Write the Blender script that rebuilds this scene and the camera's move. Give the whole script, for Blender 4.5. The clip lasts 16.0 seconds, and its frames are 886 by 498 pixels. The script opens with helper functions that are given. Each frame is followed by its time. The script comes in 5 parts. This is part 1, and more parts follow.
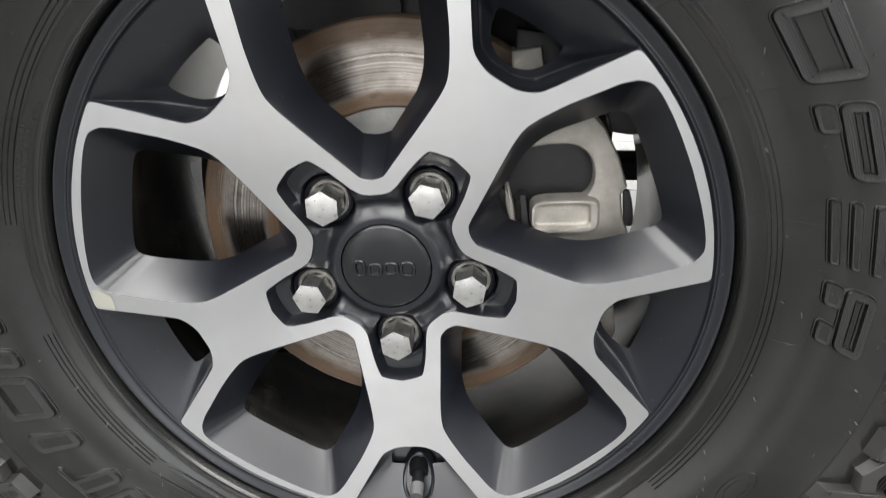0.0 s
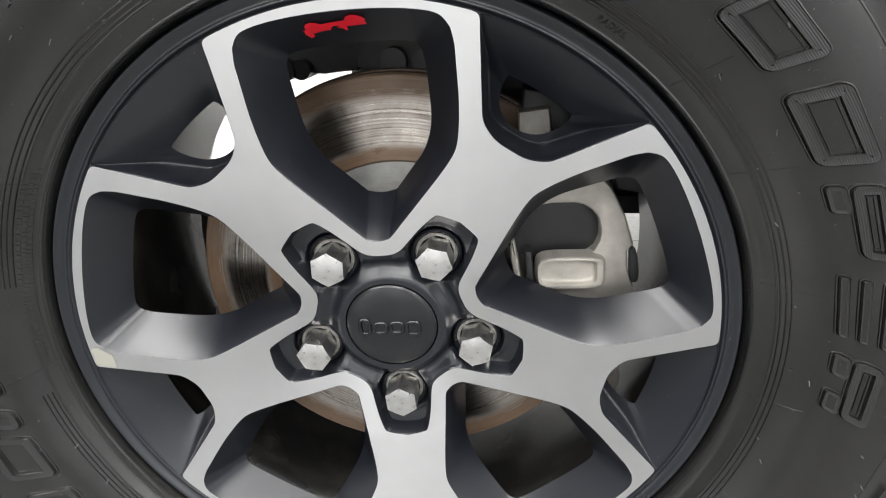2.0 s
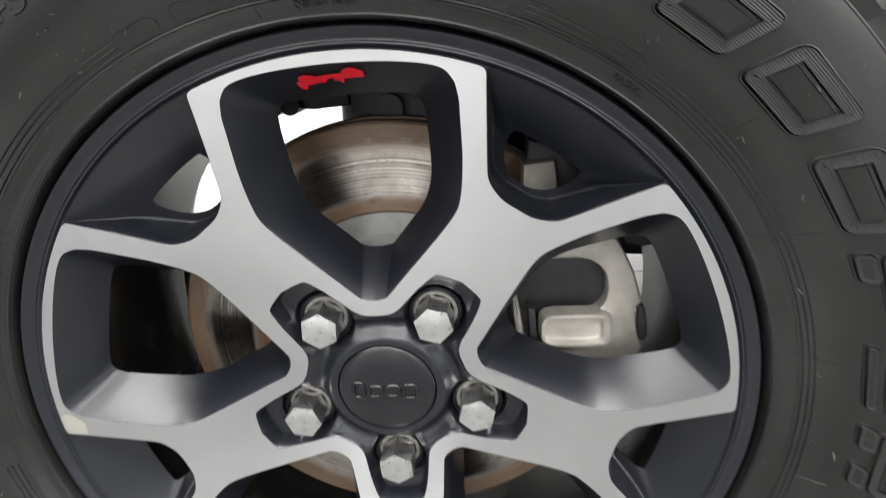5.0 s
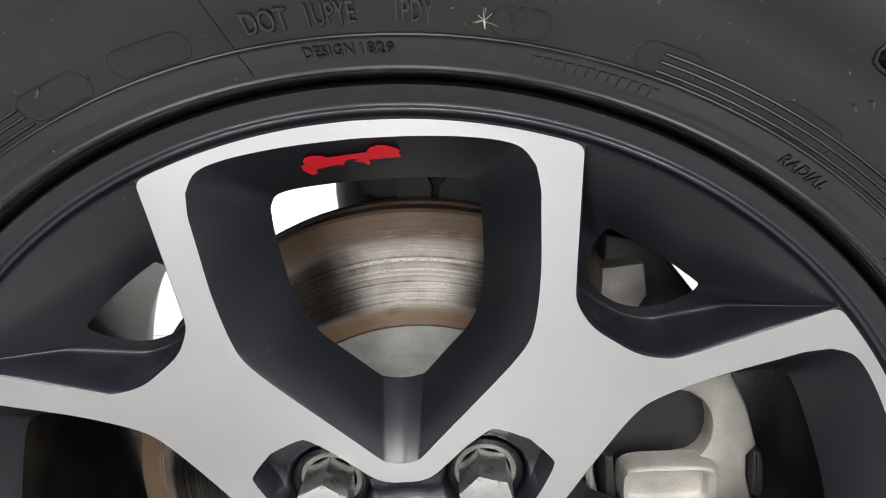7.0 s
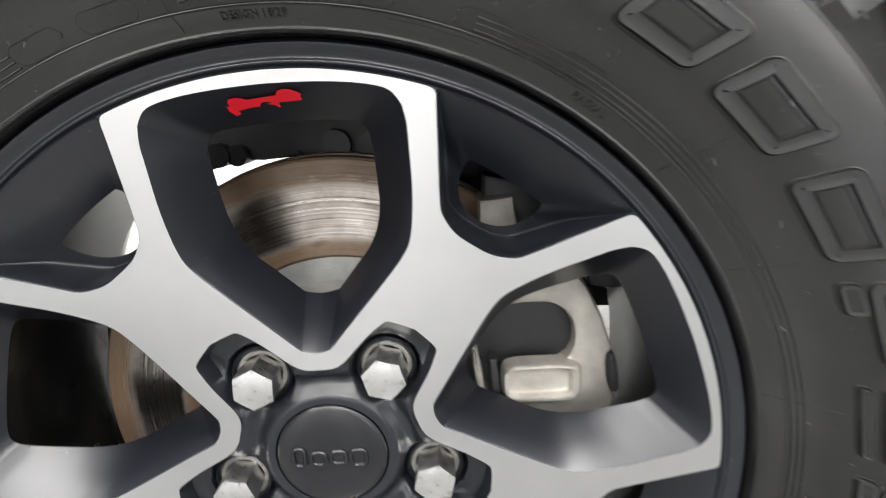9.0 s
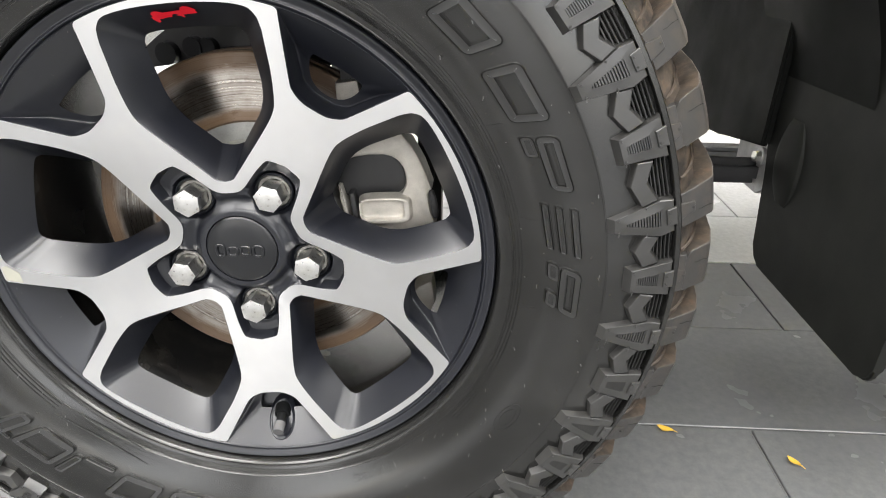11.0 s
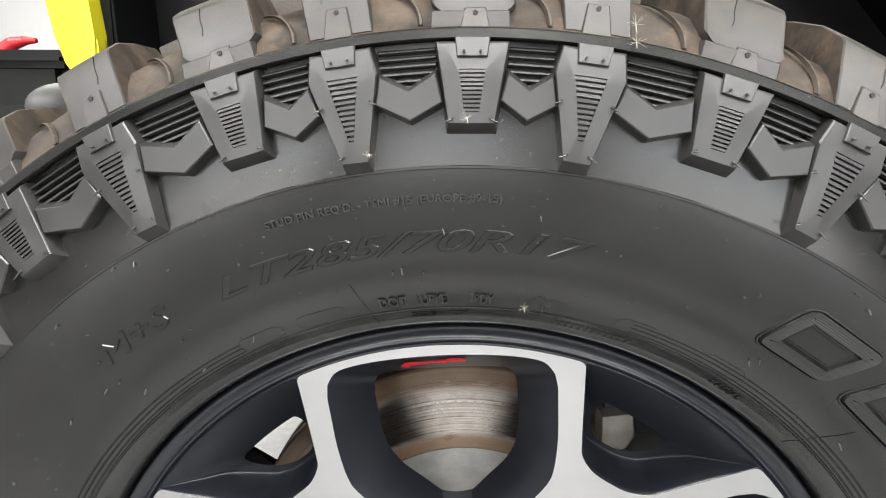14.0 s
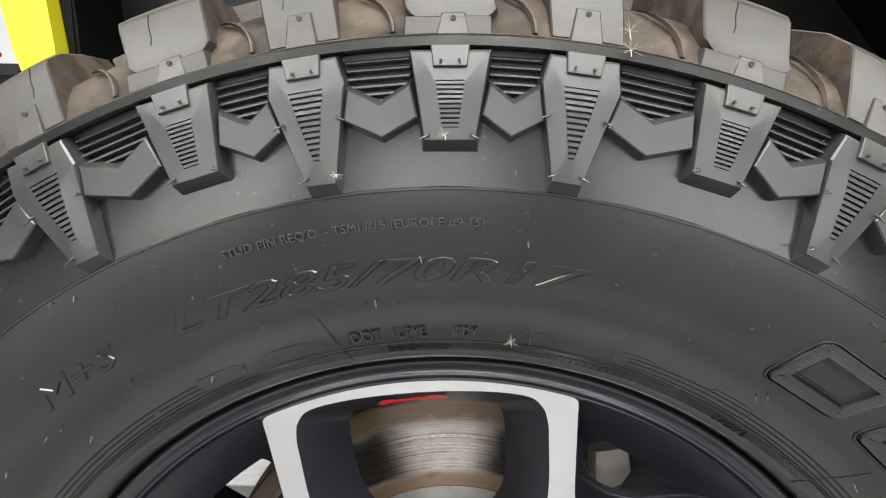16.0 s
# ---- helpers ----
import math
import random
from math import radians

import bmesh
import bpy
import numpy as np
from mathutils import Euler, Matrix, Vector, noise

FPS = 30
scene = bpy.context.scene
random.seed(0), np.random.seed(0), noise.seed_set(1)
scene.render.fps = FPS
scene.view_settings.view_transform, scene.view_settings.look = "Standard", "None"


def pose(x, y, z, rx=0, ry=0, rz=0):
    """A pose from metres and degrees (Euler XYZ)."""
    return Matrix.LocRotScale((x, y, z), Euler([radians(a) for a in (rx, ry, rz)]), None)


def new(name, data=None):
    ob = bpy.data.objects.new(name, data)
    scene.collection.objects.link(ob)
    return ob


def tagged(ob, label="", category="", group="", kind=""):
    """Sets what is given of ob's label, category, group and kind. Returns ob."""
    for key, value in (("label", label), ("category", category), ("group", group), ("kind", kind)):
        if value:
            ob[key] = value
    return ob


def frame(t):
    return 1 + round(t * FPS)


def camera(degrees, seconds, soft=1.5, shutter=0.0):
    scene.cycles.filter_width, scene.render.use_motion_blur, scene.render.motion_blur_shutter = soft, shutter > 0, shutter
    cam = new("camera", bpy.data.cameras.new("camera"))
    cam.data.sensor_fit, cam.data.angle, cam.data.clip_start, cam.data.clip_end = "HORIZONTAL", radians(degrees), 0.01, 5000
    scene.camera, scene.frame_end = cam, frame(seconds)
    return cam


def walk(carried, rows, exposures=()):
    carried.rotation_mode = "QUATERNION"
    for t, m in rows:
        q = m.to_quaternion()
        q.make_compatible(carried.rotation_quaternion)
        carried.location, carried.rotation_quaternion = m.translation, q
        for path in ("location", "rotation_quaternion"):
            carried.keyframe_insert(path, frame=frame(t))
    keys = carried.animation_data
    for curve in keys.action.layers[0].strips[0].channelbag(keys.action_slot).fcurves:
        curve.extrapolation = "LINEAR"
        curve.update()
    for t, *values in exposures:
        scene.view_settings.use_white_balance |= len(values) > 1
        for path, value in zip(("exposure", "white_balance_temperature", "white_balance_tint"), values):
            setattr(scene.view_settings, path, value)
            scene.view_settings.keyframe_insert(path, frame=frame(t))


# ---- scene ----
# the camera: seconds, place, turn (Euler degrees)
cam = camera(72.01, 16.0, soft=1.0, shutter=0.35)
ROWS = [
    (0, 0.0827, -0.4276, 0.5936, 65.529, 0.972, 5.607),
    (0.5, 0.0811, -0.4297, 0.6340, 65.779, 0.822, 5.584),
    (1, 0.0774, -0.4211, 0.6400, 65.642, 0.791, 5.302),
    (1.5, 0.0719, -0.4056, 0.6371, 65.567, 0.687, 4.977),
    (2, 0.0698, -0.4084, 0.6321, 65.296, 0.626, 4.691),
    (2.5, 0.0792, -0.4136, 0.6002, 64.934, 0.511, 4.566),
    (3, 0.0814, -0.4187, 0.5713, 64.769, 0.280, 4.271),
    (3.5, 0.0826, -0.4190, 0.5659, 64.693, 0.202, 4.291),
    (4, 0.0780, -0.4207, 0.5905, 64.901, 0.147, 4.297),
    (4.5, 0.0792, -0.4090, 0.6301, 65.335, 0.146, 4.299),
    (5, 0.0577, -0.3772, 0.6450, 67.202, 0.034, 3.392),
    (5.2, 0.0508, -0.3567, 0.6415, 69.759, 0.099, 3.610),
    (7.5, 0.0150, -0.2665, 0.6384, 72.669, -0.372, 0.752),
    (8, 0.0168, -0.2705, 0.6366, 73.082, -0.500, 0.431),
    (8.5, 0.0220, -0.2907, 0.6340, 72.913, -0.268, -0.369),
    (9, 0.0624, -0.3489, 0.6204, 73.268, -0.350, -0.279),
    (9.5, 0.1131, -0.4305, 0.6285, 71.893, -0.826, -0.422),
    (11.8, 0.2148, -0.5360, 0.6990, 61.600, -0.620, 3.600),
    (12, 0.1971, -0.5355, 0.7255, 61.900, -0.650, 3.280),
    (12.5, 0.1276, -0.5114, 0.7858, 61.764, -0.763, 3.650),
    (13, 0.0695, -0.4755, 0.7893, 65.100, -0.507, 4.500),
    (13.5, 0.0103, -0.3993, 0.7464, 73.203, -0.551, 3.382),
    (14, -0.0000, -0.3624, 0.7471, 75.931, -0.465, 3.155),
    (14.5, 0.0031, -0.3709, 0.7661, 76.588, -0.284, 2.715),
    (15, 0.0042, -0.3675, 0.7656, 77.127, -0.329, 2.468),
    (15.5, 0.0003, -0.3527, 0.7494, 77.157, -0.317, 2.071),
    (16, 0.0019, -0.3352, 0.7468, 77.263, -0.270, 1.711),
]
EXPOSURES = [
    (0, -0.22, 6390, 10),
    (1.2, 0.0, 6390, 10),
    (3, -0.20, 6390, 10),
    (4.5, -0.20, 6390, 10),
    (5.2, -0.01, 6390, 10),
    (7.5, 0.10, 6400, 10),
    (9, 0.20, 6430, 10),
    (9.7, 0.25, 6460, 10),
    (12, 0.21, 6500, 10),
    (13.5, 0.40, 6450, 10),
    (14.5, 0.32, 6420, 10),
    (16, 0.27, 6420, 10),
]
walk(cam, [(t, pose(x, y, z, rx, ry, rz)) for t, x, y, z, rx, ry, rz in ROWS], EXPOSURES)

# ---- world, lamps ----
world = bpy.data.worlds.new("world")
scene.world = world
world.use_nodes = True
WN = world.node_tree
sky = WN.nodes.new("ShaderNodeTexSky")
sky.sky_type, sky.sun_disc, sky.sun_elevation, sky.sun_rotation = "NISHITA", False, radians(40), radians(200)
WN.links.new(sky.outputs[0], WN.nodes["Background"].inputs[0])
WN.nodes["Background"].inputs[1].default_value = 0.08

ROOM = dict(x0=-5.5, x1=6.0, y0=-5.0, y1=6.5, h=3.4)
# lamps added overhead, out of view, to light the wheel and the background
ADDED_LAMPS = [(-2.6, -1.0), (0.2, -1.0), (3.0, -1.0), (-2.6, -3.2), (0.2, -3.2), (3.0, -3.2), (-2.6, 3.4), (0.2, 3.4), (3.0, 3.4)]
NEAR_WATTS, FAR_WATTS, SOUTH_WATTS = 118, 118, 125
for lx, ly in ADDED_LAMPS:
    lamp = bpy.data.lights.new("added_ceiling_lamp", "AREA")
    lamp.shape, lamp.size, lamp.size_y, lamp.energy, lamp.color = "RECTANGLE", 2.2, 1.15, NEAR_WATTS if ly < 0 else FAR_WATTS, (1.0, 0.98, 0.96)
    new("added_ceiling_lamp", lamp).matrix_world = pose(lx, ly, ROOM["h"] - 0.06)
# three upright area lights added behind the camera, standing in for unseen daylight
SOUTH = dict(z0=0.12, z1=2.6, light_spans=((-3.6, -1.7), (-0.9, 0.3), (1.5, 3.9)))
for px0, px1 in SOUTH["light_spans"]:
    lamp = bpy.data.lights.new("added_south_light", "AREA")
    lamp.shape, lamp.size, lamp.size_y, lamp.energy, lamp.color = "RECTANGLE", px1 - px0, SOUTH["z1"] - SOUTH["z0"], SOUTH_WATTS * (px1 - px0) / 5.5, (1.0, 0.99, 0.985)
    new("added_south_light", lamp).matrix_world = pose((px0 + px1) / 2, ROOM["y0"] - 0.02, (SOUTH["z0"] + SOUTH["z1"]) / 2, 90, 0, 0)

# a light added in the unseen side wall to brighten the tyre's right
EAST = dict(y0=-4.2, y1=-1.4, z0=0.12, z1=2.3)
lamp = bpy.data.lights.new("added_east_light", "AREA")
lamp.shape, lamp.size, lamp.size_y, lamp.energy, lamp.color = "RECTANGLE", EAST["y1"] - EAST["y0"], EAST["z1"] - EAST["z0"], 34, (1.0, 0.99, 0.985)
new("added_east_light", lamp).matrix_world = pose(ROOM["x1"] + 0.02, (EAST["y0"] + EAST["y1"]) / 2, (EAST["z0"] + EAST["z1"]) / 2, 90, 0, 90)

# ---- materials ----


def material(name, color, rough=0.5, metal=0.0, coat=0.0, coat_rough=0.1, spec=0.5):
    m = bpy.data.materials.new(name)
    m.use_nodes = True
    b = m.node_tree.nodes["Principled BSDF"]
    b.inputs["Base Color"].default_value = (*color, 1)
    b.inputs["Roughness"].default_value = rough
    b.inputs["Metallic"].default_value = metal
    b.inputs["Coat Weight"].default_value = coat
    b.inputs["Coat Roughness"].default_value = coat_rough
    b.inputs["Specular IOR Level"].default_value = spec
    return m


def add(m, kind, **values):
    n = m.node_tree.nodes.new(kind)
    for key, value in values.items():
        if key in n.inputs:
            n.inputs[key].default_value = value
    return n


def wire(m, a, b):
    m.node_tree.links.new(a, b)


def bsdf(m):
    return m.node_tree.nodes["Principled BSDF"]


def coords(m, scale=(1, 1, 1)):
    tc, mp = add(m, "ShaderNodeTexCoord"), add(m, "ShaderNodeMapping")
    mp.inputs["Scale"].default_value = scale
    wire(m, tc.outputs["Object"], mp.inputs[0])
    return mp.outputs[0]


def ramp(m, source, stops):
    r = add(m, "ShaderNodeValToRGB")
    e = r.color_ramp.elements
    while len(e) < len(stops):
        e.new(0.5)
    for el, (p, c) in zip(e, stops):
        el.position, el.color = p, (*c, 1) if len(c) == 3 else c
    wire(m, source, r.inputs[0])
    return r.outputs[0]


def noise_tex(m, scale, detail=4.0, rough=0.6, vec=None):
    n = add(m, "ShaderNodeTexNoise", Scale=scale, Detail=detail, Roughness=rough)
    wire(m, vec or coords(m), n.inputs["Vector"])
    return n.outputs[0]


def bump(m, source, strength, distance, after=None):
    b = add(m, "ShaderNodeBump", Strength=strength, Distance=distance)
    wire(m, source, b.inputs["Height"])
    if after:
        wire(m, after, b.inputs["Normal"])
    wire(m, b.outputs[0], bsdf(m).inputs["Normal"])
    return b.outputs[0]


def mixed(m, factor, a, b):
    n = add(m, "ShaderNodeMix")
    n.data_type = "RGBA"
    for sock, value in ((n.inputs[0], factor), (n.inputs[6], a), (n.inputs[7], b)):
        if isinstance(value, tuple):
            sock.default_value = (*value, 1)
        elif isinstance(value, float):
            sock.default_value = value
        else:
            wire(m, value, sock)
    return n.outputs[2]


def grey(v):
    return (v, v, v)


def make_rubber():
    m = material("rubber", (0.02, 0.02, 0.019), 0.42, spec=0.82)
    col = ramp(m, noise_tex(m, 8, 6, 0.65), [(0.34, (0.0050, 0.0050, 0.0047)), (0.50, (0.0086, 0.0085, 0.0080)), (0.68, (0.0162, 0.0160, 0.0154))])
    specks = ramp(m, noise_tex(m, 420, 2), [(0.70, grey(0)), (0.78, grey(1))])
    wire(m, mixed(m, specks, col, (0.09, 0.08, 0.065)), bsdf(m).inputs["Base Color"])
    wire(m, ramp(m, noise_tex(m, 13, 6, 0.65), [(0.3, grey(0.165)), (0.7, grey(0.28))]), bsdf(m).inputs["Roughness"])
    bsdf(m).inputs["Specular Tint"].default_value = (1.0, 0.997, 0.98, 1)
    bump(m, noise_tex(m, 1300, 2), 0.025, 0.0003)
    return m


def make_block_rubber():
    m = material("block_rubber", (0.05, 0.05, 0.048), 0.42, spec=0.85)
    col = ramp(m, noise_tex(m, 30, 5), [(0.3, (0.020, 0.0198, 0.0192)), (0.72, (0.036, 0.0348, 0.0324))])
    wire(m, col, bsdf(m).inputs["Base Color"])
    wire(m, ramp(m, noise_tex(m, 60, 4), [(0.3, grey(0.29)), (0.7, grey(0.40))]), bsdf(m).inputs["Roughness"])
    bump(m, noise_tex(m, 1500, 2), 0.05, 0.0003)
    return m


def make_tread_rubber():
    m = material("worn_tread", (0.08, 0.075, 0.07), 0.7, spec=0.35)
    grit = ramp(m, noise_tex(m, 600, 4, 0.75), [(0.42, grey(0)), (0.66, grey(1))])
    base = ramp(m, noise_tex(m, 24, 5), [(0.3, (0.045, 0.041, 0.037)), (0.7, (0.085, 0.075, 0.065))])
    wire(m, mixed(m, grit, base, (0.105, 0.092, 0.078)), bsdf(m).inputs["Base Color"])
    bump(m, noise_tex(m, 700, 4), 0.15, 0.0005)
    return m


def make_dusty():
    m = material("dusty_groove", (0.1, 0.07, 0.05), 0.62, spec=0.4)
    wide = ramp(m, noise_tex(m, 14, 4, 0.55), [(0.36, (0.0085, 0.0072, 0.0062)), (0.64, (0.034, 0.0275, 0.022))])
    dust = ramp(m, noise_tex(m, 34, 6, 0.7), [(0.43, grey(0)), (0.62, grey(0.9))])
    col = mixed(m, dust, wide, (0.074, 0.055, 0.040))
    rust = ramp(m, noise_tex(m, 55, 5, 0.75), [(0.56, grey(0)), (0.70, grey(0.8))])
    col = mixed(m, rust, col, (0.108, 0.068, 0.040))
    grit = ramp(m, noise_tex(m, 190, 5, 0.7), [(0.60, grey(0)), (0.74, grey(0.4))])
    wire(m, mixed(m, grit, col, (0.19, 0.15, 0.11)), bsdf(m).inputs["Base Color"])
    wire(m, ramp(m, noise_tex(m, 40, 4), [(0.35, grey(0.42)), (0.65, grey(0.80))]), bsdf(m).inputs["Roughness"])
    bump(m, noise_tex(m, 300, 4), 0.2, 0.0006)
    return m


def make_machined():
    m = material("machined_alloy", (0.72, 0.72, 0.73), 0.42, 1.0, coat=0.12, coat_rough=0.2)
    tc = coords(m)
    sep, ln = add(m, "ShaderNodeSeparateXYZ"), add(m, "ShaderNodeVectorMath")
    wire(m, tc, sep.inputs[0])
    flat = add(m, "ShaderNodeCombineXYZ")
    wire(m, sep.outputs[0], flat.inputs[0]), wire(m, sep.outputs[2], flat.inputs[1])
    ln.operation = "LENGTH"
    wire(m, flat.outputs[0], ln.inputs[0])
    rings = add(m, "ShaderNodeTexNoise", Scale=2600.0, Detail=2.0)
    rings.noise_dimensions = "1D"
    wire(m, ln.outputs["Value"], rings.inputs["W"])
    bump(m, rings.outputs[0], 0.06, 0.0002)
    wire(m, ramp(m, rings.outputs[0], [(0.3, grey(0.33)), (0.7, grey(0.42))]), bsdf(m).inputs["Roughness"])
    tangent = add(m, "ShaderNodeTangent")
    tangent.direction_type, tangent.axis = "RADIAL", "Y"
    wire(m, tangent.outputs[0], bsdf(m).inputs["Tangent"])
    bsdf(m).inputs["Anisotropic"].default_value = 0.6
    bsdf(m).inputs["Anisotropic Rotation"].default_value = 0.25
    wire(m, ramp(m, noise_tex(m, 14, 3), [(0.3, (0.735, 0.731, 0.733)), (0.7, (0.805, 0.801, 0.803))]), bsdf(m).inputs["Base Color"])
    return m


def make_wheel_black():
    m = material("satin_black", (0.011, 0.012, 0.016), 0.40, 0.0, coat=0.2, coat_rough=0.2, spec=0.6)
    specks = ramp(m, noise_tex(m, 330, 2), [(0.745, grey(0)), (0.79, grey(1))])
    base = ramp(m, noise_tex(m, 11, 4), [(0.3, (0.0076, 0.0085, 0.0118)), (0.7, (0.0112, 0.0123, 0.0168))])
    wire(m, mixed(m, specks, base, (0.10, 0.095, 0.09)), bsdf(m).inputs["Base Color"])
    wire(m, ramp(m, noise_tex(m, 20, 4), [(0.3, grey(0.27)), (0.7, grey(0.35))]), bsdf(m).inputs["Roughness"])
    bump(m, noise_tex(m, 1500, 2), 0.05, 0.0003)
    return m


def make_rotor():
    m = material("brake_disc_steel", (0.5, 0.48, 0.46), 0.33, 1.0)
    tc = coords(m)
    sep, flat, ln = add(m, "ShaderNodeSeparateXYZ"), add(m, "ShaderNodeCombineXYZ"), add(m, "ShaderNodeVectorMath")
    wire(m, tc, sep.inputs[0])
    wire(m, sep.outputs[0], flat.inputs[0]), wire(m, sep.outputs[2], flat.inputs[1])
    ln.operation = "LENGTH"
    wire(m, flat.outputs[0], ln.inputs[0])
    r = ln.outputs["Value"]
    fine = add(m, "ShaderNodeTexNoise", Scale=520.0, Detail=5.0, Roughness=0.7)
    fine.noise_dimensions = "1D"
    wire(m, r, fine.inputs["W"])
    broad = noise_tex(m, 38, 5, 0.7)
    score = mixed(m, 0.45, fine.outputs[0], broad)
    steel = ramp(m, score, [(0.34, (0.10, 0.075, 0.058)), (0.45, (0.34, 0.30, 0.265)), (0.60, (0.56, 0.53, 0.49))])
    rough = ramp(m, score, [(0.36, grey(0.55)), (0.6, grey(0.26))])
    # rust towards the inner and outer edge of the swept band
    edge = add(m, "ShaderNodeMapRange", **{"From Min": 0.144, "From Max": 0.160})
    wire(m, r, edge.inputs[0])
    inner = add(m, "ShaderNodeMapRange", **{"From Min": 0.117, "From Max": 0.107})
    wire(m, r, inner.inputs[0])
    both = add(m, "ShaderNodeMath")
    both.operation = "MAXIMUM"
    wire(m, edge.outputs[0], both.inputs[0]), wire(m, inner.outputs[0], both.inputs[1])
    rusty = add(m, "ShaderNodeMath")
    rusty.operation = "MULTIPLY_ADD"
    wire(m, both.outputs[0], rusty.inputs[0])
    wire(m, broad, rusty.inputs[1])
    rusty.inputs[2].default_value = 0.0
    amount = ramp(m, rusty.outputs[0], [(0.05, grey(0)), (0.32, grey(0.9))])
    wire(m, mixed(m, amount, steel, (0.150, 0.088, 0.046)), bsdf(m).inputs["Base Color"])
    wire(m, rough, bsdf(m).inputs["Roughness"])
    metal = add(m, "ShaderNodeMath")
    metal.operation = "SUBTRACT"
    metal.inputs[0].default_value = 1.0
    wire(m, amount, metal.inputs[1])
    wire(m, metal.outputs[0], bsdf(m).inputs["Metallic"])
    tangent = add(m, "ShaderNodeTangent")
    tangent.direction_type, tangent.axis = "RADIAL", "Y"
    wire(m, tangent.outputs[0], bsdf(m).inputs["Tangent"])
    bsdf(m).inputs["Anisotropic"].default_value = 0.9
    bsdf(m).inputs["Anisotropic Rotation"].default_value = 0.25
    bump(m, fine.outputs[0], 0.25, 0.0004)
    return m


def make_cast(name, color, rough=0.5, metal=0.6, grain=0.5):
    m = material(name, color, rough, metal)
    broad = ramp(m, noise_tex(m, 45, 5), [(0.3, tuple(c * 0.75 for c in color)), (0.7, tuple(min(1, c * 1.15) for c in color))])
    pits = ramp(m, noise_tex(m, 1300, 2), [(0.34, grey(0.30)), (0.48, grey(0))])
    wire(m, mixed(m, pits, broad, tuple(c * 0.45 for c in color)), bsdf(m).inputs["Base Color"])
    bump(m, noise_tex(m, 1900, 2), grain * 0.9, 0.0007)
    return m


def make_plastic(name, color, rough=0.5, spec=0.25):
    m = material(name, color, rough)
    wire(m, ramp(m, noise_tex(m, 8, 6), [(0.3, tuple(c * 0.7 for c in color)), (0.7, tuple(c * 1.35 for c in color))]), bsdf(m).inputs["Base Color"])
    wire(m, ramp(m, noise_tex(m, 5, 4), [(0.3, grey(rough * 0.75)), (0.7, grey(min(1, rough * 1.25)))]), bsdf(m).inputs["Roughness"])
    bump(m, noise_tex(m, 1400, 2), 0.2, 0.0004)
    bsdf(m).inputs["Specular IOR Level"].default_value = spec
    return m


def make_tile(name, color):
    m = material(name, color, 0.42)
    info = add(m, "ShaderNodeObjectInfo")
    speck = ramp(m, noise_tex(m, 70, 5, 0.7), [(0.3, tuple(c * 0.86 for c in color)), (0.7, tuple(c * 1.1 for c in color))])
    vary = ramp(m, info.outputs["Random"], [(0, grey(0.92)), (1, grey(1.04))])
    mul = add(m, "ShaderNodeMix")
    mul.data_type, mul.blend_type = "RGBA", "MULTIPLY"
    mul.inputs[0].default_value = 1.0
    wire(m, speck, mul.inputs[6]), wire(m, vary, mul.inputs[7])
    wire(m, mul.outputs[2], bsdf(m).inputs["Base Color"])
    wire(m, ramp(m, noise_tex(m, 6, 4), [(0.3, grey(0.14)), (0.7, grey(0.30))]), bsdf(m).inputs["Roughness"])
    return m


def make_wall(name, v):
    m = material(name, grey(v), 0.8)
    wire(m, ramp(m, noise_tex(m, 1.5, 5), [(0.3, grey(v * 0.96)), (0.7, grey(v * 1.04))]), bsdf(m).inputs["Base Color"])
    bump(m, noise_tex(m, 160, 3), 0.1, 0.001)
    return m


RUBBER, BLOCK, TREAD, DUSTY = make_rubber(), make_block_rubber(), make_tread_rubber(), make_dusty()
LUG = make_plastic("lug_face_rubber", (0.052, 0.050, 0.048), 0.42, 0.35)
stain = ramp(LUG, noise_tex(LUG, 26, 6, 0.7), [(0.50, grey(0)), (0.66, grey(0.75))])
wire(LUG, mixed(LUG, stain, ramp(LUG, noise_tex(LUG, 7, 4), [(0.35, (0.022, 0.0218, 0.0213)), (0.65, (0.036, 0.0347, 0.0333))]), (0.062, 0.051, 0.042)), bsdf(LUG).inputs["Base Color"])
RIB_RUBBER = make_plastic("fine_rib_rubber", (0.020, 0.020, 0.0195), 0.50, 0.45)
RIBBED = material("ribbed_rubber", (0.016, 0.0158, 0.0153), 0.34, spec=0.75)
ribs = add(RIBBED, "ShaderNodeTexWave", Scale=290.0, Distortion=0.0)
ribs.wave_type, ribs.rings_direction = "RINGS", "Y"
wire(RIBBED, coords(RIBBED), ribs.inputs["Vector"])
bump(RIBBED, ribs.outputs["Fac"], 0.28, 0.0008)
MACHINED, BLACK, ROTOR = make_machined(), make_wheel_black(), make_rotor()
CAP = material("cap_black", (0.009, 0.0095, 0.011), 0.30, spec=0.6)
CHROME = material("nut_chrome", (0.72, 0.71, 0.69), 0.30, 1.0)
wire(CHROME, ramp(CHROME, noise_tex(CHROME, 130, 5, 0.65), [(0.30, (0.30, 0.25, 0.21)), (0.40, (0.74, 0.73, 0.71)), (0.62, (0.84, 0.83, 0.81))]), bsdf(CHROME).inputs["Base Color"])
wire(CHROME, ramp(CHROME, noise_tex(CHROME, 220, 4), [(0.3, grey(0.27)), (0.7, grey(0.36))]), bsdf(CHROME).inputs["Roughness"])
BARREL = make_plastic("dusty_barrel", (0.010, 0.010, 0.0095), 0.24, 0.55)
dust = ramp(BARREL, noise_tex(BARREL, 26, 6, 0.7), [(0.48, grey(0)), (0.68, grey(0.8))])
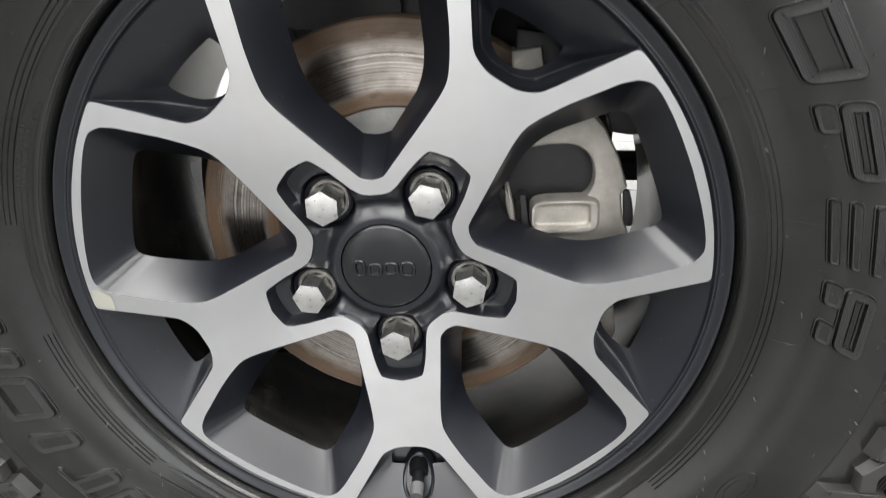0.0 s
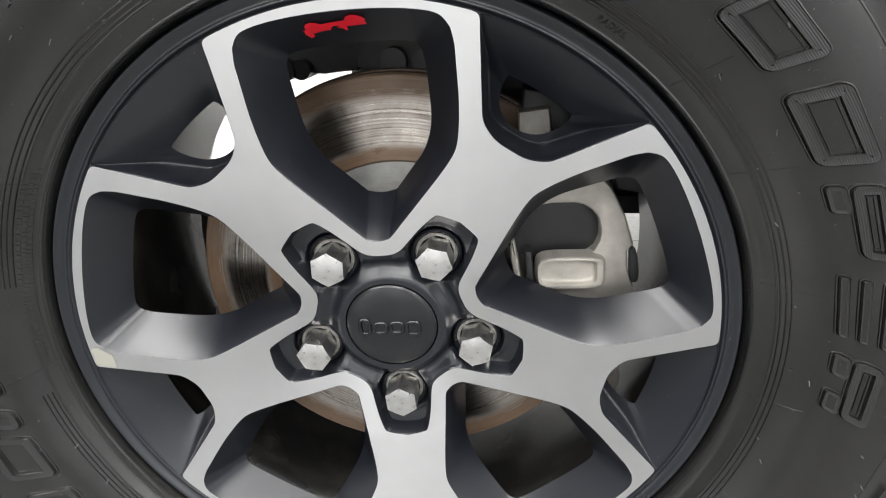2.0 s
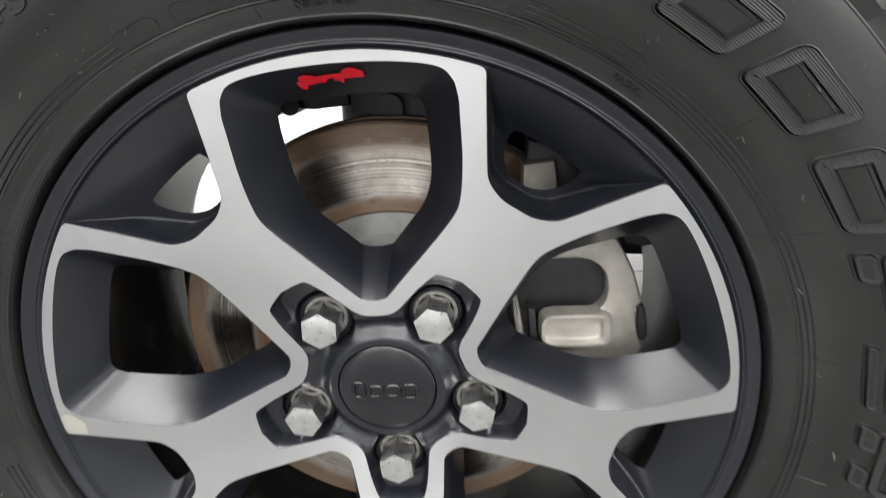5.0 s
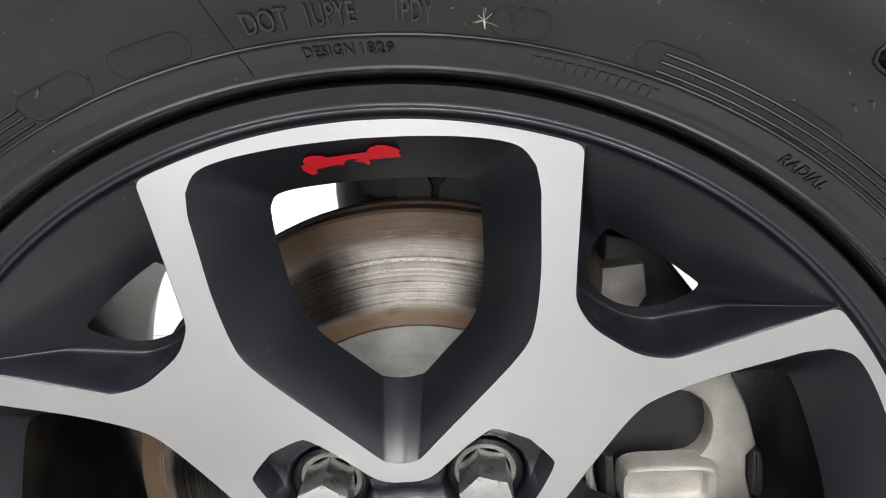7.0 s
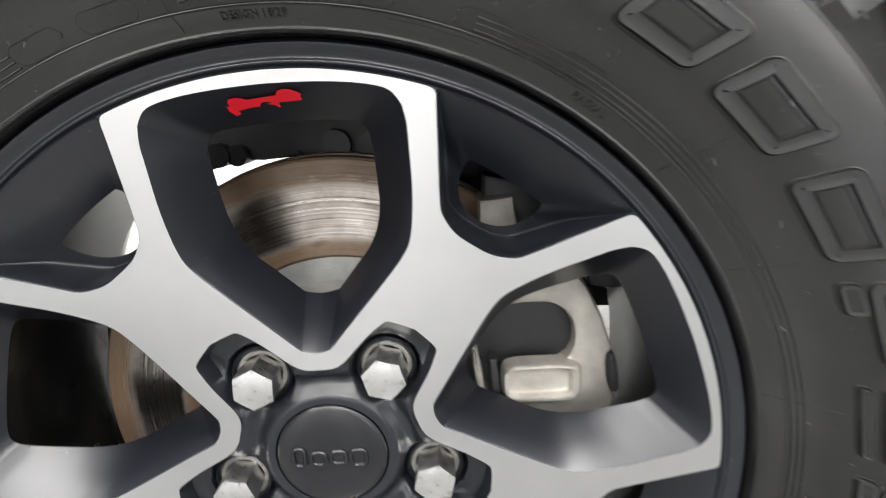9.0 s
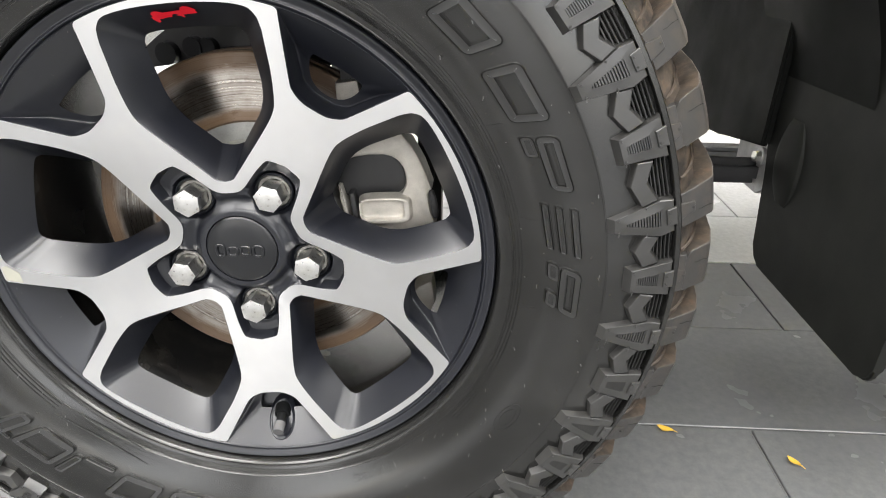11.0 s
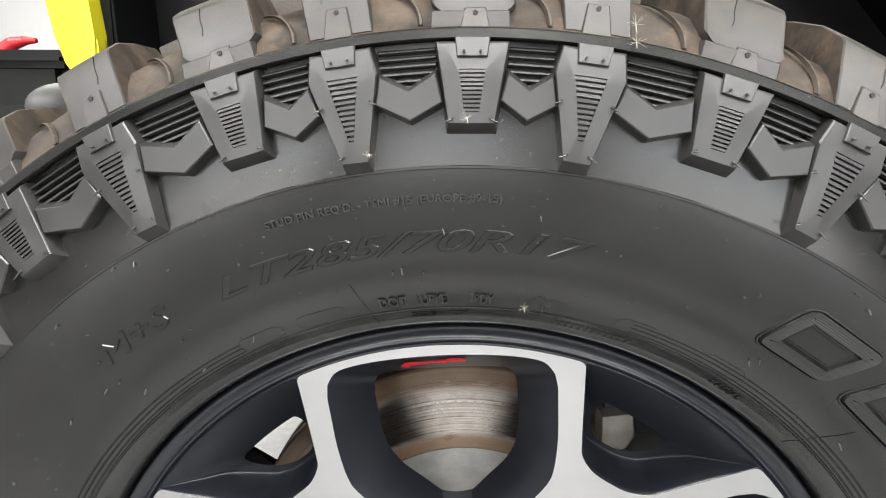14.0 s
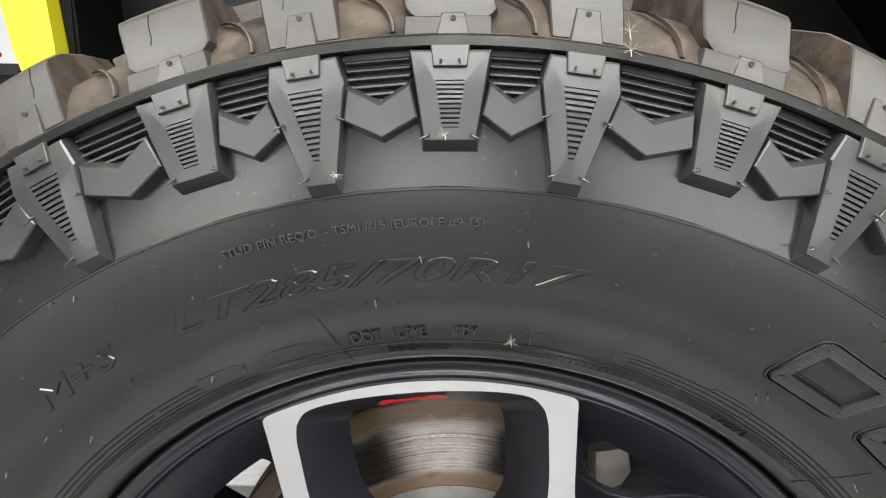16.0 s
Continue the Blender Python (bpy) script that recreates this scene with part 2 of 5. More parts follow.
wire(BARREL, mixed(BARREL, dust, (0.009, 0.009, 0.0088), (0.036, 0.033, 0.028)), bsdf(BARREL).inputs["Base Color"])
CAST = make_cast("cast_iron", (0.58, 0.55, 0.495), 0.42, 0.7, 0.9)
NUT_FLANGE = make_cast("grimy_flange", (0.30, 0.29, 0.27), 0.55, 0.6, 0.6)
STEEL_GREY = make_cast("hat_grey", (0.40, 0.40, 0.38), 0.5, 0.5, 0.2)
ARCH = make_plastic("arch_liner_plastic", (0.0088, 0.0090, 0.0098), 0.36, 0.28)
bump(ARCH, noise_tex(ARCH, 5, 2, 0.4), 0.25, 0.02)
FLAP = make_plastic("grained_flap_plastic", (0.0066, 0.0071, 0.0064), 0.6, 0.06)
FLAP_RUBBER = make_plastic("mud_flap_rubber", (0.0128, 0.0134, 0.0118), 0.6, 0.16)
DARK = make_plastic("dark_plastic", (0.0070, 0.0074, 0.0076), 0.55, 0.12)
OLIVE = make_plastic("dark_olive_plastic", (0.014, 0.0155, 0.0132), 0.45, 0.2)
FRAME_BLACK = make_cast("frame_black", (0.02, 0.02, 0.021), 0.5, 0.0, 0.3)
YELLOW = material("yellow_car_paint", (0.80, 0.72, 0.02), 0.3, coat=1.0, coat_rough=0.05)
RESIDUE = material("yellowed_residue", (0.66, 0.65, 0.56), 0.45, 0.85)
VALVE_GREY = make_plastic("valve_cap_grey", (0.10, 0.10, 0.10), 0.5)
RED = material("red_decal", (0.85, 0.012, 0.03), 0.4)
HOOK_RED = material("red_hook_paint", (0.70, 0.03, 0.04), 0.35)
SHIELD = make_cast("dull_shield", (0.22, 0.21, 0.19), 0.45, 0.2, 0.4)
BUFFER = make_plastic("grey_rubber_buffer", (0.07, 0.07, 0.07), 0.5)
RAIL_GREY = make_cast("dull_rail_grey", (0.055, 0.055, 0.055), 0.4, 0.0, 0.3)
SILVERISH = make_cast("zinc_bracket", (0.44, 0.44, 0.435), 0.42, 0.3, 0.2)
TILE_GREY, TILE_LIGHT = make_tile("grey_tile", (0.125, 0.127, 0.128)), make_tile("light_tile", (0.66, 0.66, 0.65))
GROUT = material("grout", (0.11, 0.11, 0.11), 0.9)
# the grey is for the walls out of view, to hold back bounced light
WALL, GREY_WALL = make_wall("white_wall_paint", 0.78), make_wall("unseen_wall_grey", 0.22)
CEIL = material("ceiling_white", (0.8, 0.8, 0.79), 0.9)
LEAF = make_cast("yellow_leaf", (0.78, 0.48, 0.05), 0.6, 0.0, 0.2)
FLUFF = material("seed_fluff", (0.50, 0.46, 0.40), 0.8)
LAMP_WHITE = material("lamp_frame", (0.8, 0.8, 0.8), 0.5)

# ---- helpers for meshes ----
CZ = 0.40


def shade(me, angle=35):
    me.polygons.foreach_set("use_smooth", [True] * len(me.polygons))
    me.set_sharp_from_angle(angle=radians(angle))


def mesh_of(name, bm, mats, angle=35, fix=True):
    if fix:
        bmesh.ops.remove_doubles(bm, verts=bm.verts, dist=1e-6)
        bmesh.ops.recalc_face_normals(bm, faces=bm.faces)
    me = bpy.data.meshes.new(name)
    bm.to_mesh(me)
    bm.free()
    for m in mats if isinstance(mats, (list, tuple)) else [mats]:
        me.materials.append(m)
    shade(me, angle)
    return me


def part(name, bm, mats, parent=None, label="", angle=35, fix=True, m=None):
    ob = new(name, bm if isinstance(bm, bpy.types.Mesh) else mesh_of(name, bm, mats, angle, fix))
    if parent:
        ob.parent = parent
    if m is not None:
        ob.matrix_basis = m
    return tagged(ob, label) if label else ob


def thing(name, label, category, at=(0, 0, 0), group="", kind=""):
    ob = new(name)
    ob.location = at
    return tagged(ob, label, category, group, kind)


def spin(a):
    return Matrix.Rotation(-radians(a), 4, "Y")


def polar(r, a, y):
    return Vector((r * math.cos(radians(a)), y, r * math.sin(radians(a))))


def interp(table, r):
    for (r0, y0), (r1, y1) in zip(table, table[1:]):
        if r <= r1:
            return y0 + (y1 - y0) * (r - r0) / (r1 - r0)
    return table[-1][1]


def revolve(profile, n, bm=None, mat=0, a0=0.0, a1=360.0):
    bm = bm or bmesh.new()
    full = a1 - a0 >= 359.9
    rings = [[bm.verts.new(polar(r, a0 + (a1 - a0) * k / n, y)) for r, y in profile] for k in range(n if full else n + 1)]
    for k in range(n):
        p, q = rings[k], rings[(k + 1) % len(rings)]
        for j in range(len(profile) - 1):
            bm.faces.new((p[j], p[j + 1], q[j + 1], q[j])).material_index = mat
    return bm


def loft(bm, rings, closed=True, mat=0, cap_first=False, cap_last=False):
    vs = [[bm.verts.new(p) for p in ring] for ring in rings]
    for p, q in zip(vs, vs[1:]):
        for j in range(len(p) if closed else len(p) - 1):
            k = (j + 1) % len(p)
            bm.faces.new((p[j], p[k], q[k], q[j])).material_index = mat
    if cap_first:
        bm.faces.new(vs[0]).material_index = mat
    if cap_last:
        bm.faces.new(list(reversed(vs[-1]))).material_index = mat
    return vs


def box(bm, lo, hi, mat=0, bevel=0.0, m=None):
    made = bmesh.ops.create_cube(bm, size=1.0)["verts"]
    mid, size = (Vector(lo) + Vector(hi)) / 2, Vector(hi) - Vector(lo)
    for v in made:
        v.co = Vector(a * b for a, b in zip(v.co, size)) + mid
        if m is not None:
            v.co = m @ v.co
    faces = {f for v in made for f in v.link_faces}
    for f in faces:
        f.material_index = mat
    if bevel:
        bmesh.ops.bevel(bm, geom=list({e for f in faces for e in f.edges}), offset=bevel, segments=2, affect="EDGES", material=-1)


def rod(bm, a, b, r0, r1=None, n=10, mat=0, caps=True):
    a, b = Vector(a), Vector(b)
    d = (b - a).normalized()
    side = d.orthogonal().normalized()
    up = d.cross(side)
    r1 = r0 if r1 is None else r1
    ring = lambda c, r: [c + r * (math.cos(t) * side + math.sin(t) * up) for t in (2 * math.pi * k / n for k in range(n))]
    loft(bm, [ring(a, r0), ring(b, r1)], mat=mat, cap_first=caps, cap_last=caps)


def dense(points, k):
    """Points set k times as close along a smooth curve through the given ones."""
    out = []
    n = len(points)
    P = [Vector(p) for p in points]
    for i in range(n - 1):
        p0, p1, p2 = P[max(i - 1, 0)], P[i], P[i + 1]
        p3 = P[min(i + 2, n - 1)]
        for s in range(k):
            t = s / k
            out.append(0.5 * (2 * p1 + (p2 - p0) * t + (2 * p0 - 5 * p1 + 4 * p2 - p3) * t * t + (3 * p1 - p0 - 3 * p2 + p3) * t ** 3))
    out.append(P[-1])
    return out


def offset_poly(poly, d):
    """A closed outline moved outwards by d (anticlockwise outlines grow)."""
    n, out = len(poly), []
    area = sum(poly[i][0] * poly[(i + 1) % n][1] - poly[(i + 1) % n][0] * poly[i][1] for i in range(n))
    s = 1 if area > 0 else -1
    for i in range(n):
        a, b, c = Vector(poly[i - 1]), Vector(poly[i]), Vector(poly[(i + 1) % n])
        n1, n2 = (b - a).normalized(), (c - b).normalized()
        n1, n2 = Vector((n1.y, -n1.x)) * s, Vector((n2.y, -n2.x)) * s
        h = (n1 + n2)
        h = h / max(0.35, h.dot(n1)) if h.length > 1e-6 else n1
        out.append(b + h * d)
    return out


def ray_poly(c, ang, poly):
    dx, dy = math.cos(ang), math.sin(ang)
    best = None
    n = len(poly)
    for i in range(n):
        ax, ay = poly[i][0] - c[0], poly[i][1] - c[1]
        bx, by = poly[(i + 1) % n][0] - c[0], poly[(i + 1) % n][1] - c[1]
        ex, ey = bx - ax, by - ay
        det = ex * dy - ey * dx
        if abs(det) < 1e-12:
            continue
        u = (ay * dx - ax * dy) / det
        if -1e-6 <= u <= 1 + 1e-6:
            t = (ax + u * ex) * dx + (ay + u * ey) * dy
            if t > 0 and (best is None or t > best):
                best = t
    return (c[0] + best * dx, c[1] + best * dy)


# ---- alloy wheel ----
PHASE = 95.0          # direction of one of the five windows
GAPDIR = 59.0         # direction of one of the five gaps and nut pockets


def cone(r):
    return -0.060 - (r - 0.219) * 0.136


def window_back(r):
    return -0.030 + (0.190 - r) * 0.27


def on(uv, a=0.0):
    """A plan point (radial, tangential; mm) turned by a degrees."""
    u, v = uv[0] / 1000, uv[1] / 1000
    c, s = math.cos(radians(a)), math.sin(radians(a))
    return (u * c - v * s, u * s + v * c)


def pr(r, a):
    return (r * math.cos(radians(a)), r * math.sin(radians(a)))


WIN_A = [(212.9, 0), (212.3, 19), (210.7, 37), (208.2, 50.5), (204.9, 57.8), (198.5, 62.2)]
WIN_B = [(198.5, 62.2), (190, 63.6), (183.5, 63.6), (177, 63.5), (168.5, 63.4), (160, 63.2), (153, 62.7), (146, 62), (136, 60.5), (127, 57.8), (117, 51), (104, 40)]
WIN_C = [(104, 40), (91, 28.5)]
WIN_D = [(91, 28.5), (88, 25.8), (85, 23.2), (81.5, 20.1), (78, 17.0), (75, 14.4), (72, 11.8), (69.8, 9.7), (68.3, 8.3), (67.5, 6.6), (66.5, 3.3), (66.1, 0)]
OUT_A = [pr(219, a) for a in (0, 5, 10, 14.5, 18, 20.0)]
GAP_SIDE = [(211.5, 56), (203, 51), (190, 42.5), (177, 34), (168, 28), (161.5, 23), (157, 15), (155.2, 8), (155, 0)]
TIP = [pr(219, 16), (210.8, 58.1), (210.2, 56.1), (208.5, 54.5)]
OUT_B = [pr(math.hypot(*p), 36 - math.degrees(math.atan2(p[1], p[0]))) for p in TIP + GAP_SIDE[1:]]
OUT_C = [pr(155, 36), pr(96.4, 36)]
STAR = [(96.4, 0), (96.2, 4), (95.6, 7), (94.3, 9.1), (92.2, 10.4), (88, 11.9), (79, 14.9), (68.5, 18.6), (62, 21.6), (57.6, 25.4), (55.4, 30.5), (55, 36)]
OUT_D = [pr(r, 36 - a) for r, a in STAR]
BACK_A = [(193, 0), (192.8, 14), (192.1, 27), (190.9, 35.5), (188.9, 39.6), (184.5, 42.2)]
BACK_B = [(184.5, 42.2), (176, 43.0), (171.5, 43.0), (167, 43), (161, 42.9), (155, 42.8), (150, 42.6), (145, 42.3), (137, 41), (128, 38.2), (118, 33), (110, 26.5)]
BACK_C = [(110, 26.5), (102, 19.8)]
BACK_D = [(102, 19.8), (100.3, 18.4), (98.6, 17.0), (97.0, 15.7), (95.4, 14.4), (94.0, 13.2), (92.6, 12.0), (91.3, 10.9), (90.6, 9.9), (90.2, 8.4), (89.1, 4.2), (88.7, 0)]


def smooth(a, b, x):
    t = min(1.0, max(0.0, (x - a) / (b - a)))
    return t * t * (3 - 2 * t)


def chain(*parts):
    out = []
    for p in parts:
        out += dense(p, 3)[:-1]
    return out + [Vector(parts[-1][-1])]


def both_sides(half):
    """A closed outline from its half between two points of the axis."""
    return [tuple(p) for p in half] + [(p[0], -p[1]) for p in reversed(half[1:-1])]


WIN = chain(WIN_A, WIN_B, WIN_C, WIN_D)
OUT = chain(OUT_A, OUT_B, OUT_C, OUT_D)
BACK = chain(BACK_A, BACK_B, BACK_C, BACK_D)

wheel = thing("alloy_wheel", "black alloy wheel with five machined silver Y spokes", "wheel", (0, 0, CZ))


def lift(points, height, a=0.0):
    out = []
    for p in points:
        x, z = on(p, a)
        out.append(Vector((x, height(math.hypot(x, z)), z)))
    return out


def spoke_face():
    bm = bmesh.new()
    for k in range(5):
        for side in (1, -1):
            inner = lift([(p[0], side * p[1]) for p in WIN], cone, 72 * k)
            outer = lift([(p[0], side * p[1]) for p in OUT], cone, 72 * k)
            loft(bm, [outer, inner], closed=False)
    return bm


part("machined_face", spoke_face(), MACHINED, wheel, "brushed silver machined spoke face", m=spin(PHASE))


def window_mesh():
    bm = bmesh.new()
    front, back = both_sides(WIN), both_sides(BACK)
    small = offset_poly(front, -0.9)
    mid = [(f[0] * 0.5 + b[0] * 0.5, f[1] * 0.5 + b[1] * 0.5) for f, b in zip(offset_poly(front, -1.2), back)]
    midy = lambda r: (cone(r) + window_back(r)) / 2 + 0.001
    deep = offset_poly(back, 7.0)
    loft(bm, [lift(front, cone), lift(small, lambda r: cone(r) + 0.0011), lift(mid, midy), lift(back, window_back),
              lift(deep, lambda r: window_back(r) + 0.0015)])
    return mesh_of("window_wall", bm, BLACK, 40)


def gap_floor(r):
    return -0.021 - (r - 0.165) * 0.46 - max(0.0, r - 0.1906) * 0.47


def gap_mesh():
    """A pocket between two spokes: a smooth slope down from the rim, steep sides with a tight foot and a hole in the floor."""
    bm = bmesh.new()
    arc = [pr(219.6, a) for a in (14.0, 11, 7.5, 3.8, 0)]
    half = dense(list(reversed(GAP_SIDE)), 3) + [Vector(p) for p in arc]
    hole = [(161.8, 0), (162.2, 5), (164, 10), (167, 14.5), (171, 18), (176.5, 21), (182, 22.8), (186, 23.2), (188.4, 22.8)]
    hole_half = dense(hole, 3) + [Vector(pr(190.6, a)) for a in (6.6, 5.2, 3.6, 1.8, 0)]
    front, back = both_sides(half), both_sides(hole_half)
    # the sides lean by their height, which runs out towards the rim
    share = [min(1.0, max(0.10, (gap_floor(r) - cone(r)) / 0.0215)) for r in (math.hypot(*p) / 1000 for p in front)]

    def ring(inset, f):
        """The outline moved in by inset mm at full height, a share f of the way down to the floor."""
        out = []
        for p, q, w in zip(front, offset_poly(front, -inset), share):
            x, z = (p[0] * (1 - w) + q[0] * w) / 1000, (p[1] * (1 - w) + q[1] * w) / 1000
            r = math.hypot(x, z)
            out.append(Vector((x, cone(r) * (1 - f) + gap_floor(r) * f, z)))
        return out

    deep = offset_poly(back, 5.0)
    foot = ring(5.2, 1.0)
    mids = [a * 0.5 + Vector((b[0] / 1000, gap_floor(math.hypot(*b) / 1000), b[1] / 1000)) * 0.5 for a, b in zip(foot, back)]
    loft(bm, [lift(front, cone), ring(0.5, 0.02), ring(1.1, 0.09), ring(1.6, 0.36), ring(2.1, 0.68), ring(2.5, 0.90), ring(2.9, 0.975), ring(3.5, 1.0), foot, mids, lift(back, gap_floor),
              lift(deep, lambda r: gap_floor(r) + 0.0015)])
    # the black corners beside the rounded spoke tips
    for side in (1, -1):
        corner = [pr(219.3, 16.0), pr(219.3, 14.83), GAP_SIDE[0], (206.6, 53.16)] + list(reversed(TIP[1:]))
        bm.faces.new([bm.verts.new(p) for p in lift([(u, side * v) for u, v in corner], lambda r: cone(r) + 0.0003)])
    return mesh_of("gap_wall", bm, BLACK, 60)


WINDOW_ME, GAP_ME = window_mesh(), gap_mesh()
for k in range(5):
    part("window_wall", WINDOW_ME, None, wheel, m=spin(PHASE + 72 * k))
    part("gap_wall", GAP_ME, None, wheel, m=spin(GAPDIR + 72 * k))

LIP = [(0.2186, -0.0590), (0.2196, -0.0581), (0.2204, -0.0583), (0.2211, -0.0592), (0.2217, -0.0599), (0.2223, -0.0600), (0.2229, -0.0595), (0.2235, -0.0588), (0.2242, -0.0586), (0.2254, -0.0591),
       (0.2272, -0.0606), (0.2286, -0.0618), (0.2295, -0.0624), (0.2303, -0.0625), (0.2311, -0.0617), (0.2317, -0.0600), (0.2320, -0.0570)]
BARREL_LINE = [(0.2320, -0.0570), (0.2322, -0.050), (0.222, -0.046), (0.213, -0.030), (0.206, -0.005), (0.206, 0.09), (0.216, 0.115), (0.217, 0.14), (0.235, 0.150), (0.235, 0.154), (0.214, 0.146),
               (0.203, 0.11), (0.203, 0.0), (0.205, -0.02), (0.2155, -0.034)]
part("rim_lip", revolve(LIP + [(0.2155, -0.034), (0.2185, -0.044), (0.2186, -0.0560), (0.2186, -0.0590)], 180), BLACK, wheel, "satin black rolled rim lip", angle=50)
part("barrel", revolve(BARREL_LINE, 120), BARREL, wheel, "black rim barrel dull with brake dust", angle=50)


def hub_height(x, z):
    """Depth of the hub face at a plan point in mm: a crest round the cap, saddles, five wells and plates."""
    r, a = math.hypot(x, z), math.degrees(math.atan2(z, x))
    off = (a + 36) % 72 - 36
    p, q = r * math.cos(radians(off)), r * math.sin(radians(off))
    arm = -0.0276 - 0.0030 * smooth(78, 96, r) - 0.0110 * (1 - smooth(37.5, 50, r))
    saddle = -0.0326 - 0.0048 * smooth(46.5, 56, r) - 0.0060 * (1 - smooth(37.0, 46, r))
    y = arm + (saddle - arm) * smooth(8, 25, abs(off))
    d = math.hypot(p - 62.2, q)
    y -= 0.0007 * math.exp(-((d - 20.8) / 1.5) ** 2) * smooth(40, 44, r)
    return y + (-0.0212 - y) * (1 - smooth(16.8, 20.4, d))


def hub_mesh():
    bm = bmesh.new()
    star = []
    for k in range(5):
        pts = dense([pr(r, a) for r, a in STAR], 4)
        half = [(p[0], -p[1]) for p in reversed(pts[1:])] + [tuple(p) for p in pts[:-1]]
        star += [tuple(1000 * c for c in on(p, 72 * k)) for p in half]
    order = sorted(range(len(star)), key=lambda i: math.atan2(star[i][1], star[i][0]))
    star = [star[i] for i in order]
    r1, foot = offset_poly(star, -0.9), offset_poly(star, -3.2)
    circ = lambda R: [pr(R, math.degrees(math.atan2(p[1], p[0]))) for p in star]
    inner = circ(33.6)
    rings = [lift(star, cone), lift(r1, lambda r: cone(r) + 0.0012)]
    steps = 44
    for k in range(steps + 1):
        f = k / steps
        pts = [(a[0] + (b[0] - a[0]) * f, a[1] + (b[1] - a[1]) * f) for a, b in zip(foot, inner)]
        rings.append([Vector((p[0] / 1000, hub_height(*p), p[1] / 1000)) for p in pts])
    rings += [lift(circ(33.0), lambda r: -0.0365), lift(circ(32.6), lambda r: -0.030)]
    loft(bm, rings, cap_last=True)
    return bm


part("hub", hub_mesh(), BLACK, wheel, "satin black hub with five nut pockets", angle=45, m=spin(GAPDIR))

cap_bm = revolve([(0.0325, -0.034), (0.0325, -0.0388), (0.0320, -0.0394), (0.030, -0.0403), (0.02, -0.0412), (0.01, -0.0416), (0.0, -0.0417)], 72)
cap = part("center_cap", cap_bm, CAP, wheel, "matt black round centre cap")
for k, (shift, half_w, half_h, drop) in enumerate(((-0.0188, 0.0044, 0.0066, 0.0016), (-0.0076, 0.0053, 0.0049, 0.0), (0.0042, 0.0053, 0.0049, 0.0), (0.0160, 0.0055, 0.0060, 0.0010))):
    eb = bmesh.new()
    oval = [(half_w * abs(math.cos(t)) ** 0.7 * math.copysign(1, math.cos(t)), half_h * abs(math.sin(t)) ** 0.7 * math.copysign(1, math.sin(t)) + (drop if not k else -drop)) for t in (2 * math.pi * (j + 0.5) / 28 for j in range(28))]
    ring = lambda d, y: [Vector((p[0], y, p[1])) for p in offset_poly(oval, d)]
    loft(eb, [ring(0.0004, -0.0400), ring(0.0002, -0.0424), ring(-0.0003, -0.0430), ring(-0.0016, -0.0430), ring(-0.0021, -0.0424), ring(-0.0023, -0.0404)])
    part("emblem", eb, CAP, cap, m=pose(shift * math.cos(radians(5)), 0, shift * math.sin(radians(5)), 0, -5, 0))


def nut_mesh():
    bm = bmesh.new()
    circle = lambda r, y, n=36: [Vector((r * math.cos(2 * math.pi * k / n), y, r * math.sin(2 * math.pi * k / n))) for k in range(n)]
    def hexa(r, y, round_=0.0):
        out = []
        for k in range(36):
            a = 2 * math.pi * k / 36
            flat = r * math.cos(math.pi / 6) / math.cos((a % (math.pi / 3)) - math.pi / 6)
            q = flat * (1 - round_) + r * 0.93 * round_
            out.append(Vector((q * math.cos(a), y, q * math.sin(a))))
        return out
    loft(bm, [circle(0.0152, -0.022), circle(0.0152, -0.0250), circle(0.0146, -0.0266), circle(0.0141, -0.0262), circle(0.0120, -0.0262)], mat=1)
    dome = lambda ring: [Vector((v.x, -0.0480 + 8.0 * (v.x ** 2 + v.z ** 2), v.z)) for v in ring]
    loft(bm, [hexa(0.0127, -0.0262), dome(hexa(0.0127, 0)), dome(hexa(0.0124, 0)), dome(hexa(0.0106, 0, 0.2)), dome(hexa(0.0084, 0, 0.6)), dome(circle(0.0058, 0)), dome(circle(0.0028, 0))], cap_last=True)
    return mesh_of("lug_nut", bm, [CHROME, NUT_FLANGE], 26)


NUT_ME = nut_mesh()
for k, turn in enumerate((12, 31, 5, 24, 40)):
    at = polar(0.0622, GAPDIR + 72 * k, 0)
    part("lug_nut", NUT_ME, None, wheel, "polished chrome hexagonal nut", m=Matrix.Translation(at) @ Matrix.Rotation(radians(turn), 4, "Y"))
    wb = revolve([(0.0150, -0.0215), (0.0172, -0.0215), (0.0178, -0.0275), (0.0165, -0.0288), (0.0152, -0.0270), (0.0150, -0.0215)], 32)
    part("nut_seat", wb, BLACK, wheel, m=Matrix.Translation(at))

pk = bmesh.new()
fl = lambda r: -0.0110 - (r - 0.165) * 0.46
rows = [[polar(r, a, fl(r) - 0.0006 * (abs(a) > 7)) for a in (-9, -6, -3, 0, 3, 6, 9)] for r in (0.160, 0.170, 0.180, 0.190, 0.196)]
loft(pk, rows, closed=False)
part("valve_floor", pk, BLACK, wheel, m=spin(GAPDIR - 144))
pk = bmesh.new()
fl2 = lambda r: -0.0328 - (r - 0.1906) * 0.938
ell = lambda k, h: [polar(0.1985 + 0.0120 * k * math.cos(2 * math.pi * j / 32), math.degrees(0.0100 * k * math.sin(2 * math.pi * j / 32) / 0.198), fl2(0.1985 + 0.0120 * k * math.cos(2 * math.pi * j / 32)) - h) for j in range(32)]
loft(pk, [ell(1.50, -0.003), ell(1.34, 0.0008), ell(1.24, 0.0018), ell(1.12, 0.0012), ell(1.02, -0.0020), ell(0.96, -0.0080)], cap_last=True)
